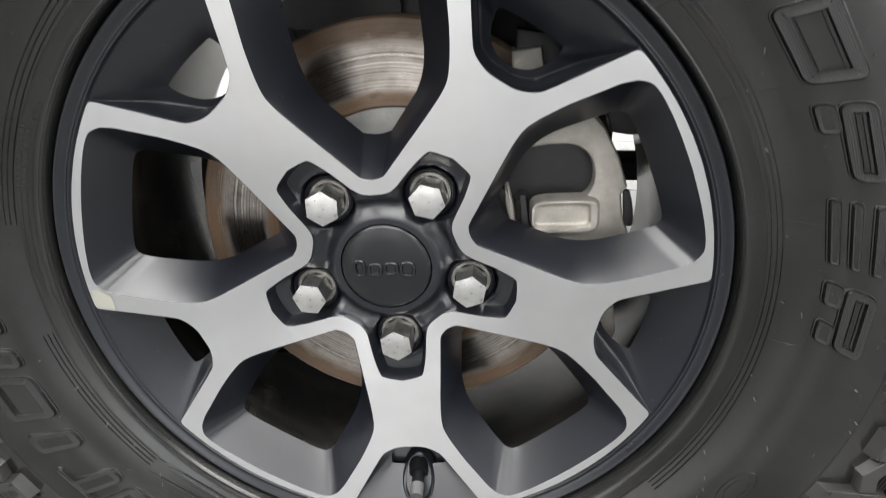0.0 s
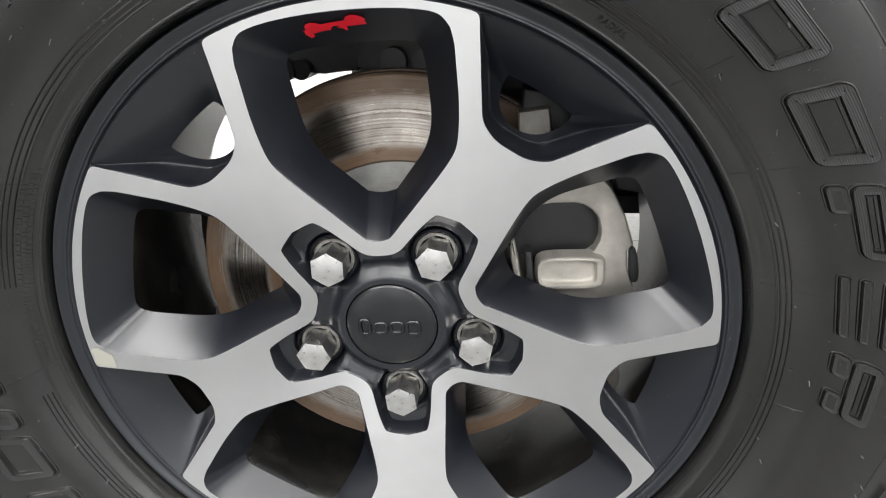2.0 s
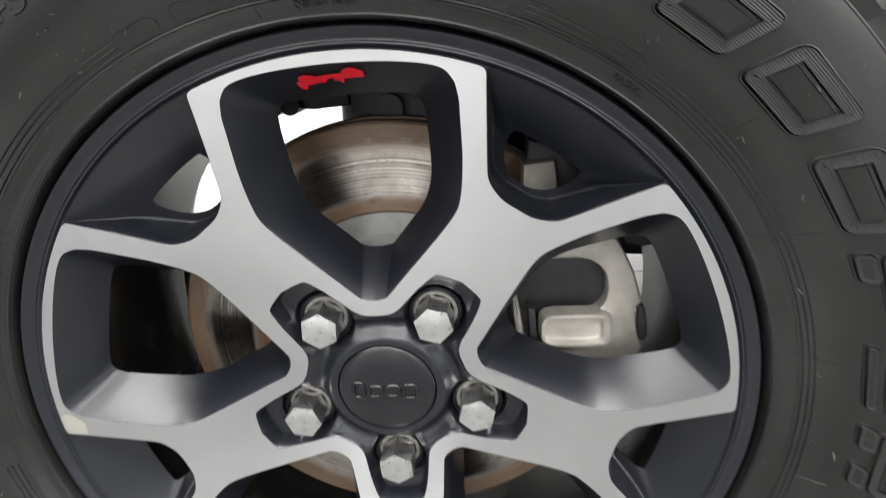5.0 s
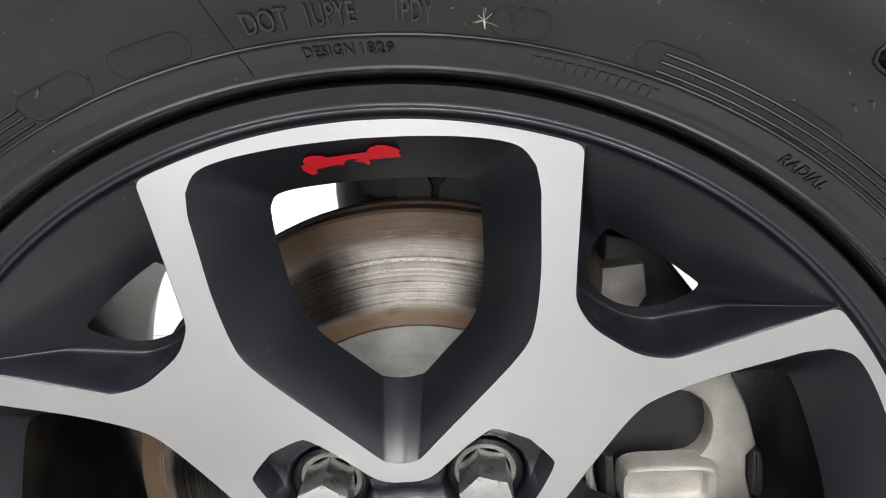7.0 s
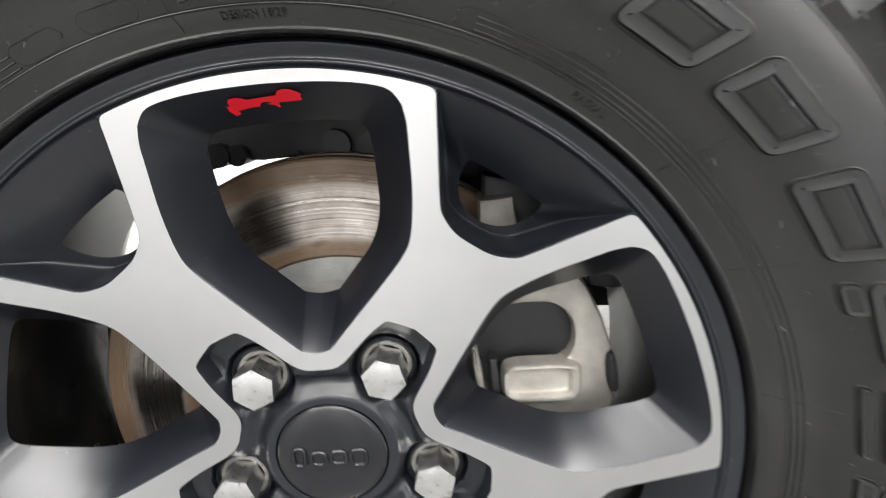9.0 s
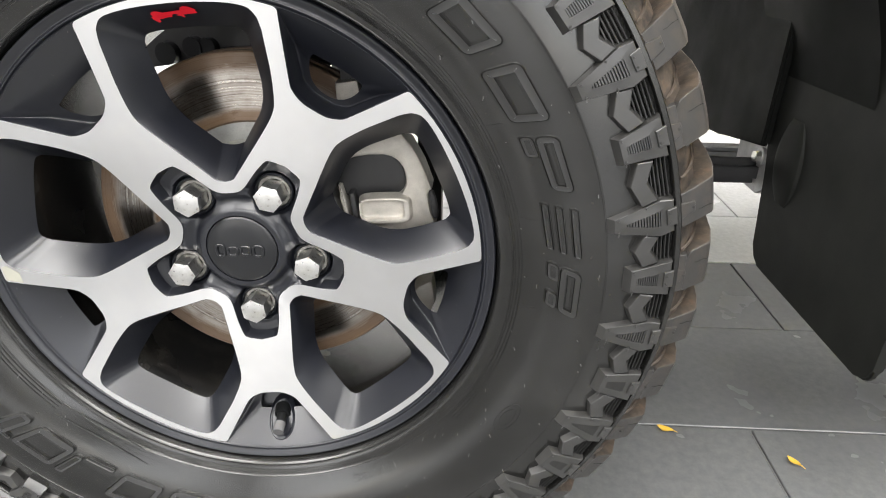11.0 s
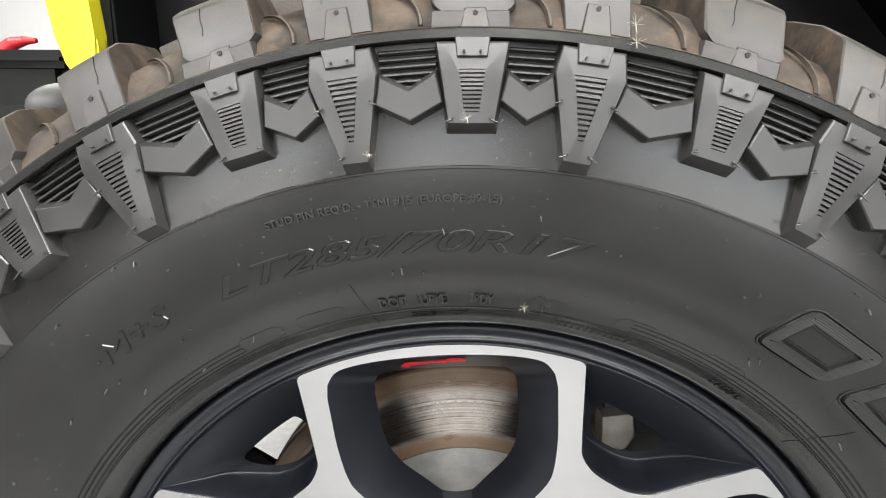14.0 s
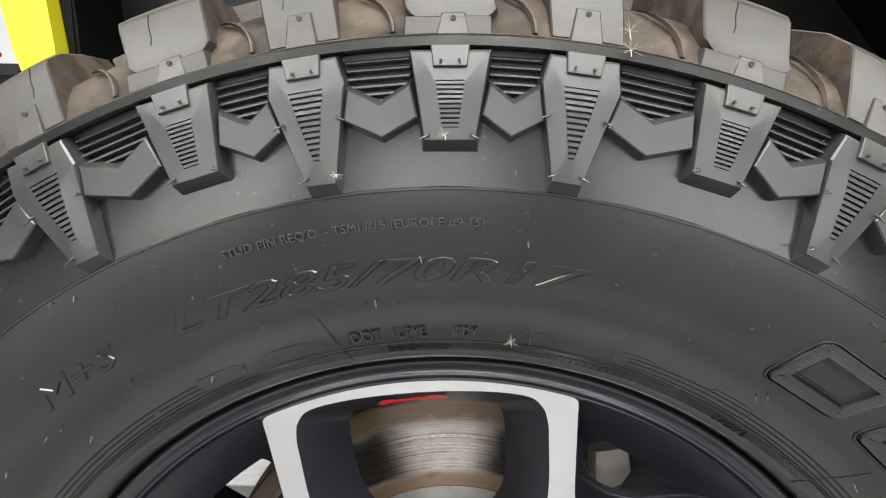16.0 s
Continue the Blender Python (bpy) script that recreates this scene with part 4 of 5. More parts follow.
LONG_ME, SHORT_ME = block_mesh(True), block_mesh(False)
WIDE_LUG, NARROW_LUG, CENTER_ME, RIDGE_ME = shoulder_mesh(True), shoulder_mesh(False), center_mesh(), ridge_mesh()
TAB_ME, LEDGE_ME, SIPE_ME = {True: tab_mesh(True), False: tab_mesh(False)}, ledge_mesh(), sipe_mesh()
gap_meshes = {}
MIRROR = Matrix.Translation((0, 2 * MIDY, 0)) @ Matrix.Diagonal((1, -1, 1, 1))
for k, a in enumerate(BLOCKS):
    is_long = k % 2 == 0
    pieces = LONG_ME if is_long else SHORT_ME
    block = part("side_block", pieces[0], None, tyre, m=spin(a))
    for me in pieces[1]:
        part("slat", me, None, block)
    part("tab", pieces[2], None, block)
    for me in pieces[3]:
        part("vent_pin", me, None, block)
    part("shoulder_lug", NARROW_LUG if is_long else WIDE_LUG, None, tyre, m=spin(a))
    part("lug_tab", TAB_ME[not is_long], None, tyre, m=spin(a - (0.0 if is_long else 0.15)))
    if not is_long:
        part("lug_ledge", LEDGE_ME, None, tyre, m=spin(a + 0.15))
    part("sipe", SIPE_ME, None, tyre, m=spin(a + (0.9 if k % 3 else -0.7)))
    part("center_block", CENTER_ME, None, tyre, m=spin(a))
    part("rear_lug", NARROW_LUG if not is_long else WIDE_LUG, None, tyre, m=spin(a) @ MIRROR)
    b = BLOCKS[(k + 1) % len(BLOCKS)]
    pitch = (a - b) % 360
    half = round((pitch - 4.82) / 2, 1)
    if half not in gap_meshes:
        gap_meshes[half] = (chevron_mesh(half), rib_meshes(half))
    mid = a - pitch / 2
    part("chevron", gap_meshes[half][0], None, tyre, m=spin(mid))
    for me in gap_meshes[half][1]:
        part("rib", me, None, tyre, m=spin(mid))
    part("groove_rib", RIDGE_ME, None, tyre, m=spin(mid - 0.3))


def ring_text(text, r, a_mid, height, span, label="", proud=0.0009, shear=0.0, bold=0.0, mat=RUBBER):
    """Raised lettering along the sidewall: span degrees wide, read clockwise."""
    cu = bpy.data.curves.new("lettering", "FONT")
    cu.body, cu.size, cu.resolution_u, cu.extrude, cu.shear, cu.offset = text, 1.0, 3, 0.08, shear, bold
    cu.bevel_depth, cu.bevel_resolution = 0.02, 0
    tmp = bpy.data.objects.new("lettering", cu)
    me = bpy.data.meshes.new_from_object(tmp)
    xs, ys = [v.co.x for v in me.vertices], [v.co.y for v in me.vertices]
    x0, x1, y0, y1 = min(xs), max(xs), min(ys), max(ys)
    for v in me.vertices:
        a = a_mid + span / 2 - span * (v.co.x - x0) / (x1 - x0)
        rr = r + height * (v.co.y - y0) / (y1 - y0)
        v.co = polar(rr, a, side_y(rr) + (0.0006 if v.co.z < 0 else -proud * (0.35 if v.co.z < 0.09 else 1.0)))
    bpy.data.objects.remove(tmp)
    bpy.data.curves.remove(cu)
    me.materials.clear()
    me.materials.append(mat)
    bm = bmesh.new()
    bm.from_mesh(me)
    bmesh.ops.recalc_face_normals(bm, faces=bm.faces)
    bm.to_mesh(me)
    bm.free()
    shade(me, 30)
    return tagged(part("lettering", me, None, tyre), label or "raised black lettering")


ring_text("STUD PIN REQ'D. - TSMI #15 (EUROPE #9-15)", 0.3015, 97.9, 0.0048, 20.2, proud=0.0014, mat=BLOCK)
ring_text("LT285/70R17", 0.2786, 97.1, 0.0112, 36.4, proud=0.0008, shear=0.35)
ring_text("M+S", 0.2800, 124.9, 0.0108, 9.2, proud=0.0010, shear=0.3)
ring_text("DOT", 0.2485, 99.0, 0.0062, 3.1, proud=0.0012, mat=BLOCK)
ring_text("1UPYE", 0.2485, 94.6, 0.0062, 3.3, proud=0.0012, mat=BLOCK)
ring_text("1PDY", 0.2485, 89.0, 0.0062, 2.6, proud=0.0012, mat=BLOCK)
ring_text("DESIGN", 0.2398, 95.4, 0.0034, 3.8, proud=0.0007)
ring_text("1829", 0.2398, 91.8, 0.0034, 2.5, proud=0.0007)
ring_text("RADIAL", 0.2394, 57.7, 0.0033, 4.3, proud=0.0007)
ring_text("M", 0.2735, 171.8, 0.0250, 10.6, proud=0.0024, bold=0.03, mat=RIBBED)
ring_text("/", 0.2735, 161.3, 0.0250, 4.6, proud=0.0020, mat=RIBBED)
ring_text("T", 0.2735, 152.2, 0.0245, 8.2, proud=0.0024, bold=0.02, mat=RIBBED)
ring_text("121/118Q", 0.2520, -62.0, 0.0075, 11.0, proud=0.0006)


def curved_box(bm, r0, r1, a0, a1, h=0.0006, n=6, lean=0.0):
    rows = []
    for k in range(n + 1):
        a = a0 + (a1 - a0) * k / n
        rows.append([polar(r0, a, side_y(r0) + 0.0005), polar(r0, a, side_y(r0) - h), polar(r1, a + lean, side_y(r1) - h), polar(r1, a + lean, side_y(r1) + 0.0005)])
    loft(bm, rows, closed=False, cap_first=False)
    for row in (rows[0], rows[-1]):
        bm.faces.new([bm.verts.new(p) for p in row])


# rows of fine print that cannot be read
for r, a0, a1 in ((0.2394, 70.9, 80.6), (0.2394, -42, -30), (0.2394, -139, -128)):
    fb = bmesh.new()
    a = a0
    while a < a1:
        curved_box(fb, r, r + 0.0032, a, a + 0.55, 0.0004, 2)
        a += 0.82
    part("fine_print", fb, RUBBER, tyre)
for row, (r, a0, a1) in enumerate(((0.2388, 149.0, 184.0), (0.2412, 150.0, 183.0), (0.2436, 152.0, 180.0), (0.2462, -66.0, -43.0), (0.2492, -64.0, -44.0), (0.2398, -118.0, -106.0))):
    fb = bmesh.new()
    a, rng = a0, random.Random(40 + row)
    while a < a1:
        w = rng.uniform(0.3, 0.9)
        curved_box(fb, r, r + 0.0018, a, a + w, 0.0004, 2)
        a += w + rng.uniform(0.2, 0.45)
    part("fine_print", fb, RUBBER, tyre)
for row, r in enumerate((0.2400, 0.2432, 0.2476, 0.2508)):
    fb = bmesh.new()
    a = -139.0 + row * 1.2
    rng = random.Random(row)
    while a < -116 + row:
        w = rng.uniform(0.5, 1.6)
        curved_box(fb, r, r + 0.0021, a, a + w, 0.0004, 2)
        a += w + rng.uniform(0.25, 0.5)
    part("fine_print", fb, RUBBER, tyre)


def slot(a0, a1, r0=0.2690, r1=0.2985, wide=0.0060, lean=-2.0, solid=False):
    """A raised frame or bar with rounded corners and fine ribs on its band."""
    bm = bmesh.new()
    rm, am = (r0 + r1) / 2, (a0 + a1) / 2
    hx, hz = (r1 - r0) / 2, (a0 - a1) / 2 * rm * math.pi / 180
    c = min(0.0045, hx * 0.6, hz * 0.6)
    base = []
    for sx, sz, t0 in ((1, 1, 0), (-1, 1, 90), (-1, -1, 180), (1, -1, 270)):
        for t in (0, 30, 60, 90):
            ang = radians(t0 + t)
            base.append((sx * (hx - c) + c * math.cos(ang), sz * (hz - c) + c * math.sin(ang)))

    def ring(d, h):
        out = []
        for x, z in offset_poly(base, d):
            r = rm + x
            out.append(polar(r, am + lean * (r - 0.2700) / 0.0270 + math.degrees(z / rm), side_y(r) - h))
        return out

    edge = [ring(0.0016, -0.0006), ring(0.0012, 0.0008), ring(0.0006, 0.0009), ring(0.0002, 0.0003), ring(-0.0003, 0.0024)]
    if solid:
        loft(bm, edge + [ring(-min(hx, hz) * 0.5, 0.0021)], cap_last=True)
    else:
        loft(bm, edge + [ring(-wide * 0.5, 0.0020), ring(-wide, 0.0024), ring(-wide - 0.0005, 0.0002), ring(-wide - 0.0013, 0.0002), ring(-wide - 0.0016, 0.0008), ring(-wide - 0.0021, 0.0008), ring(-wide - 0.0024, -0.0004)])
    n = len(base)
    bm.faces.ensure_lookup_table()
    for k, f in enumerate(bm.faces):
        f.material_index = 0 if 4 * n <= k < (5 if solid else 6) * n else 1
    return part("raised_shape", bm, [RIBBED, RUBBER], tyre, "raised rounded bar moulded in rubber" if solid else "raised rounded frame moulded in rubber", fix=False)


for a0, a1 in ((61.7, 53.7), (51.2, 42.7), (39.6, 30.6)):
    slot(a0, a1, 0.2722, 0.2985)
# shorter frames and bars after them
slot(28.0, 19.2, 0.2825, 0.2980, 0.0045)
slot(28.0, 24.6, 0.2722, 0.2808, solid=True)
for r0, r1 in ((0.2722, 0.2768), (0.2822, 0.2868), (0.2932, 0.2982)):
    slot(16.3, 8.2, r0, r1, solid=True)
slot(5.6, -2.6, 0.2825, 0.2985, 0.0045)
slot(5.6, 2.6, 0.2722, 0.2808, solid=True)
slot(0.2, -2.6, 0.2722, 0.2808, solid=True)
slot(187.6, 184.6, solid=True)
slot(193.6, 190.4, solid=True)
for a0, a1 in ((203.2, 195.4), (229.0, 220.4), (249.0, 240.3), (260.0, 251.2), (270.0, 262.0)):
    slot(a0, a1, wide=0.0052)
for a0, a1, r0 in ((209.6, 206.2, 0.2690), (218.6, 215.6, 0.2690), (231.6, 229.9, 0.2735)):
    slot(a0, a1, r0, solid=True)
slot(220.2, 213.0, 0.2955, 0.2995, solid=True)
slot(238.0, 231.9, 0.2690, 0.2730, solid=True)


def pill(a0, a1, r0, r1):
    """A thin moulded outline of a rounded strip."""
    rm, am = (r0 + r1) / 2, (a0 + a1) / 2
    hx, hz = (r1 - r0) / 2, (a0 - a1) / 2 * rm * math.pi / 180
    base = []
    for sz, t0 in ((1, 0), (-1, 180)):
        for t in range(0, 181, 20):
            base.append((hx * math.cos(radians(t0 + t)), sz * (hz - hx) + hx * math.sin(radians(t0 + t))))
    bm = bmesh.new()
    ring = lambda d, h: [polar(rm + x, am + math.degrees(z / rm), side_y(rm + x) - h) for x, z in offset_poly(base, d)]
    loft(bm, [ring(0.0003, -0.0003), ring(0.0001, 0.00022), ring(-0.0001, 0.00022), ring(-0.0003, -0.0003)])
    part("moulded_outline", bm, RUBBER, tyre)


for a0, a1 in ((83.9, 79.9), (73.8, 69.1), (110.5, 104.6), (118.0, 112.4), (63.5, 58.0)):
    pill(a0, a1, 0.2466, 0.2548)
pill(-115.5, -140.5, 0.2468, 0.2560)
for grow in (1.0, 0.62):
    ob_ = bmesh.new()
    egg = [(0.0075 * grow * math.cos(t), 0.0175 * grow * math.sin(t)) for t in (2 * math.pi * j / 36 for j in range(36))]
    eggs = lambda d, h: [polar(0.2830 + x, -28.7 + math.degrees((z + 0.4 * x) / 0.283), side_y(0.2830 + x) - h) for x, z in offset_poly(egg, d)]
    loft(ob_, [eggs(0.0004, -0.0003), eggs(0.0001, 0.0004), eggs(-0.0001, 0.0004), eggs(-0.0004, -0.0003)])
    part("moulded_outline", ob_, RUBBER, tyre)

for a, lean in ((14.2, -1.4), (-5.6, 1.0), (-23.6, 0.8), (-40.7, 0.0), (32, -1.2), (47, -1), (101.6, 1.2), (152, 1.2), (185, 1.2), (212, 1.2), (-140.8, -0.2)):
    tick = bmesh.new()
    line = []
    for k in range(10):
        r = 0.2376 + 0.0286 * k / 9
        line.append([polar(r, a + lean * k / 9 + d, side_y(r) - h) for d, h in ((-0.10, -0.0005), (-0.05, 0.0004), (0.05, 0.0004), (0.10, -0.0005))])
    loft(tick, line, closed=False)
    part("radial_line", tick, RUBBER, tyre)

rng = random.Random(4)
for k in range(90):
    r, a = rng.uniform(0.248, 0.318), rng.uniform(-60, 230)
    hb = bmesh.new()
    p = polar(r, a, side_y(r))
    q = p + Vector((rng.uniform(-0.0012, 0.0012), -rng.uniform(0.001, 0.0028), rng.uniform(-0.003, 0.0005)))
    rod(hb, p + Vector((0, 0.0005, 0)), q, 0.00042, 0.00025, 5)
    part("vent_spew", hb, BLOCK, tyre)

# ---- seed fluff caught on the tyre ----
for r, a, y, size in ((0.2500, 84.4, -0.084, 0.0045), (0.3265, 97.9, -0.107, 0.004), (0.3385, 90.7, -0.1075, 0.004), (0.3745, 80.2, -0.099, 0.005), (0.3815, 80.4, -0.096, 0.006)):
    fb = bmesh.new()
    rng = random.Random(int(r * 1e5))
    for k in range(16):
        d = Vector((rng.uniform(-1, 1), rng.uniform(-0.8, 0.0), rng.uniform(-0.4, 1.0))).normalized() * size * rng.uniform(0.5, 1)
        rod(fb, (0, 0, 0), d, 0.00005, 0.00003, 4, caps=False)
    rod(fb, (0, 0, 0), (0.0003, -0.0004, -size * 0.5), 0.0003, 0.0001, 5)
    ob = part("seed_fluff", fb, FLUFF, None)
    ob.location = polar(r, a, y) + Vector((0, 0, CZ))
    tagged(ob, "white feathery seed stuck to the tyre", "plant seed", "seeds on the tyre")

# ---- car body round the wheel ----
car = thing("off_road_car", "yellow off-road car with black wheel arch", "car")


def plate(name, pts, thick, mat, label="", angle=35):
    """A flat plate from a closed run of points, thickened along its normal."""
    bm = bmesh.new()
    P = [Vector(p) for p in pts]
    n = (P[1] - P[0]).cross(P[2] - P[1]).normalized() * thick
    loft(bm, [P, [p + n for p in P]], cap_first=True, cap_last=True)
    bmesh.ops.bevel(bm, geom=list(bm.edges), offset=min(thick * 0.3, 0.004), segments=2, affect="EDGES")
    return part(name, bm, mat, car, label, angle)


def rounded(points, rad, n=5):
    out = []
    m = len(points)
    for i in range(m):
        a, b, c = Vector(points[i - 1]), Vector(points[i]), Vector(points[(i + 1) % m])
        p, q = b + (a - b).normalized() * rad, b + (c - b).normalized() * rad
        out += [p.lerp(b, t).lerp(b.lerp(q, t), t) for t in [k / n for k in range(n + 1)]]
    return out


flap = [(0.60, y, z) for y, z in rounded([(-0.040, 0.70), (-0.040, 0.270), (0.238, 0.270), (0.262, 0.400), (0.345, 0.620), (0.360, 0.70)], 0.022)]
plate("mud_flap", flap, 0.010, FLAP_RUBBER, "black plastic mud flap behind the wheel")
# a soft pressed bulge on the flap
lump = bmesh.new()
lrows = []
for k in range(13):
    f = k / 12
    z, half_y = 0.366 + 0.105 * f, 0.030 * math.sin(math.pi * (0.06 + 0.88 * f)) ** 0.5
    out = 0.009 * math.sin(math.pi * (0.04 + 0.92 * f)) ** 0.8
    lrows.append([Vector((0.600 - out * max(0.0, math.cos(t)) ** 0.6, 0.206 + 0.06 * (z - 0.417) + half_y * math.sin(t), z)) for t in (radians(-90 + 180 * j / 12) for j in range(13))])
loft(lump, lrows, closed=False)
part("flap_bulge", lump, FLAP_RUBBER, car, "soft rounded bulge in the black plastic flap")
lb = bmesh.new()
lrings = []
for k in range(33):
    a = 3 + 108 * k / 32
    wob = 0.012 * math.sin(a * 0.11)
    R = 0.60 + wob
    lrings.append([polar(R, a, y) + Vector((0, 0, CZ)) for y in (0.08, 0.12, 0.18, 0.25, 0.33)])
loft(lb, lrings, closed=False)
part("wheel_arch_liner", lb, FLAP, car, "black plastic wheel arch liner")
wb = bmesh.new()
box(wb, (-0.425, 0.33, 0.70), (0.60, 0.345, 1.06), bevel=0.004)
for bx, bz, bw, bh in ((-0.30, 0.80, 0.10, 0.20), (-0.06, 0.83, 0.13, 0.14), (0.25, 0.80, 0.12, 0.18), (0.44, 0.78, 0.06, 0.2)):
    sb2 = bmesh.new()
    box(sb2, (bx, 0.318, bz), (bx + bw, 0.3295, bz + bh), bevel=0.006)
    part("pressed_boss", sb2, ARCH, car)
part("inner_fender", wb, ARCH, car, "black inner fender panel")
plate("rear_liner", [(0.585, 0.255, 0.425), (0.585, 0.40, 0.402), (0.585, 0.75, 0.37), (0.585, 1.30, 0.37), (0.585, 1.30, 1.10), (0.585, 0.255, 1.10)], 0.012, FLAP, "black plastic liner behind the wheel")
# unseen block in place of the body, added to darken the wheel arch
ub = bmesh.new()
box(ub, (-0.40, 0.36, 0.80), (2.2, 1.65, 1.08), bevel=0.01)
part("underbody", ub, FRAME_BLACK, car, "unseen black body block that keeps light off the arch")
hb = bmesh.new()
hood_line = [(0.14, 1.070), (0.16, 1.100), (0.24, 1.125), (0.45, 1.150), (1.00, 1.165), (1.55, 1.150), (1.76, 1.125), (1.84, 1.100), (1.86, 1.070)]
loft(hb, [[Vector((x, y, z + dz)) for y, z in hood_line] for x, dz in ((-0.56, -0.06), (-0.53, -0.02), (-0.45, 0.0), (1.0, 0.05), (2.2, 0.07))], closed=False)
part("hood", hb, YELLOW, car, "glossy yellow painted hood")
kb = bmesh.new()
rod(kb, (0.10, 0.30, 0.86), (0.12, 0.12, 0.90), 0.022, 0.022, 18)
rod(kb, (0.10, 0.30, 0.86), (0.11, 0.31, 0.70), 0.020, 0.020, 18)
part("bump_stop", kb, FRAME_BLACK, car)
rb = bmesh.new()
rod(rb, (0.085, 0.285, 0.872), (0.085, 0.275, 0.874), 0.006, 0.006, 12)
part("red_fitting", rb, HOOK_RED, car, "small red fitting")

fend = [(-0.362, 0.245, 1.05), (-0.366, 0.245, 0.863), (-0.364, 0.245, 0.832), (-0.362, 0.245, 0.80), (-0.361, 0.245, 0.765), (-0.366, 0.245, 0.745), (-0.376, 0.245, 0.740), (-0.386, 0.245, 0.755), (-0.394, 0.245, 0.775), (-0.401, 0.245, 0.800), (-0.406, 0.245, 0.835), (-0.408, 0.245, 0.870), (-0.410, 0.245, 1.05)]
plate("front_fender", fend, 0.02, YELLOW, "glossy yellow painted fender edge")
plate("liner_edge", [(-0.362, 0.243, 1.05), (-0.352, 0.243, 1.05), (-0.353, 0.243, 0.88), (-0.352, 0.243, 0.74), (-0.360, 0.243, 0.74), (-0.366, 0.243, 0.863)], 0.09, DARK)
fb = bmesh.new()
loft(fb, [[polar(R, a, y) + Vector((0, 0, CZ)) for R, y in ((0.63, 0.10), (0.635, 0.01), (0.65, -0.005), (0.68, 0.0), (0.69, 0.03), (0.69, 0.12))] for a in range(22, 112, 5)], closed=False)
part("wheel_arch_flare", fb, DARK, car, "black plastic wheel arch flare")
bb = bmesh.new()
box(bb, (-0.80, 0.27, 0.50), (-0.425, 1.2, 0.783), bevel=0.012)
part("front_bumper", bb, OLIVE, car, "dark plastic front bumper end")
for lo, hi, mat, bev in (((-0.62, 0.262, 0.772), (-0.418, 0.50, 0.790), ARCH, 0.007), ((-0.50, 0.22, 0.60), (-0.42, 0.268, 0.735), OLIVE, 0.02)):
    bb = bmesh.new()
    box(bb, lo, hi, bevel=bev)
    part("bumper_bracket", bb, mat, car)
bb = bmesh.new()
bmesh.ops.create_uvsphere(bb, u_segments=20, v_segments=12, radius=1.0, matrix=Matrix.Translation((-0.392, 0.22, 0.735)) @ Matrix.Diagonal((0.026, 0.05, 0.022, 1)))
part("rubber_buffer", bb, BUFFER, car, "grey rounded rubber buffer")
hb = bmesh.new()
hook = [(-0.650, 0.46, 0.780), (-0.636, 0.46, 0.800), (-0.620, 0.46, 0.811), (-0.603, 0.46, 0.8145), (-0.587, 0.46, 0.8145)]
for p, q, r0, r1 in zip(hook, hook[1:], (0.012, 0.011, 0.009, 0.006), (0.011, 0.009, 0.006, 0.003)):
    rod(hb, p, q, r0, r1, 12)
part("tow_hook", hb, HOOK_RED, car, "red painted tow hook")
plate("fender_tab", [(-0.364, 0.240, 0.880), (-0.341, 0.240, 0.880), (-0.343, 0.240, 0.848), (-0.350, 0.240, 0.845), (-0.356, 0.240, 0.857)], 0.008, YELLOW)
plate("body_side", [(0.64, 0.05, 0.52), (2.2, 0.05, 0.50), (2.2, 0.05, 1.2), (0.64, 0.05, 1.2)], 0.05, YELLOW, "yellow painted body side")
ab = bmesh.new()
box(ab, (0.50, 0.49, 0.297), (0.75, 0.53, 0.352), bevel=0.006)
part("frame_rail", ab, RAIL_GREY, car, "black steel frame bar")
bracket = [(0.636, y, z) for y, z in rounded([(0.366, 0.430), (0.366, 0.350), (0.262, 0.350), (0.262, 0.430)], 0.024)]
mount = plate("frame_bracket", bracket, 0.030, SILVERISH, "grey steel bracket with bolt")
for rad, x0, x1, sides, mat in ((0.0125, 0.606, 0.602, 20, SILVERISH), (0.0080, 0.602, 0.594, 6, CHROME)):
    cb = bmesh.new()
    rod(cb, (x0, 0.288, 0.402), (x1, 0.288, 0.402), rad, rad, sides)
    part("bracket_bolt", cb, mat, mount)
for name, lo, hi, bev in (("upper_link", (-0.036, 0.064, 0.158), (0.078, 0.110, 0.28), 0.006), ("link_end", (-0.030, 0.110, 0.140), (0.098, 0.165, 0.24), 0.006),
                          ("knuckle_upright", (0.109, 0.085, 0.10), (0.132, 0.15, 0.26), 0.006), ("steering_knuckle", (0.150, 0.10, -0.10), (0.176, 0.16, 0.090), 0.008),
                          ("tie_rod", (0.14, 0.29, -0.041), (0.62, 0.315, -0.005), 0.010), ("lower_arm", (0.150, 0.115, -0.16), (0.180, 0.15, -0.06), 0.01),
                          ("arm_rib", (0.150, 0.115, 0.050), (0.174, 0.15, 0.092), 0.008)):
    nb = bmesh.new()
    box(nb, (lo[0], lo[1], CZ + lo[2]), (hi[0], hi[1], CZ + hi[2]), bevel=bev)
    part(name, nb, FRAME_BLACK, car, "black cast steering part")
for bx, bz, br in ((-0.006, 0.170, 0.010), (0.020, 0.168, 0.012)):
    nb = bmesh.new()
    rod(nb, (bx, 0.054, CZ + bz), (bx, 0.10, CZ + bz), br, br, 16)
    part("bolt", nb, FRAME_BLACK, car)
nb = bmesh.new()
rod(nb, (0.078, 0.30, CZ + 0.045), (0.074, 0.31, CZ + 0.42), 0.058, 0.058, 28)
rod(nb, (0.078, 0.30, CZ + 0.030), (0.078, 0.30, CZ + 0.050), 0.040, 0.062, 28)
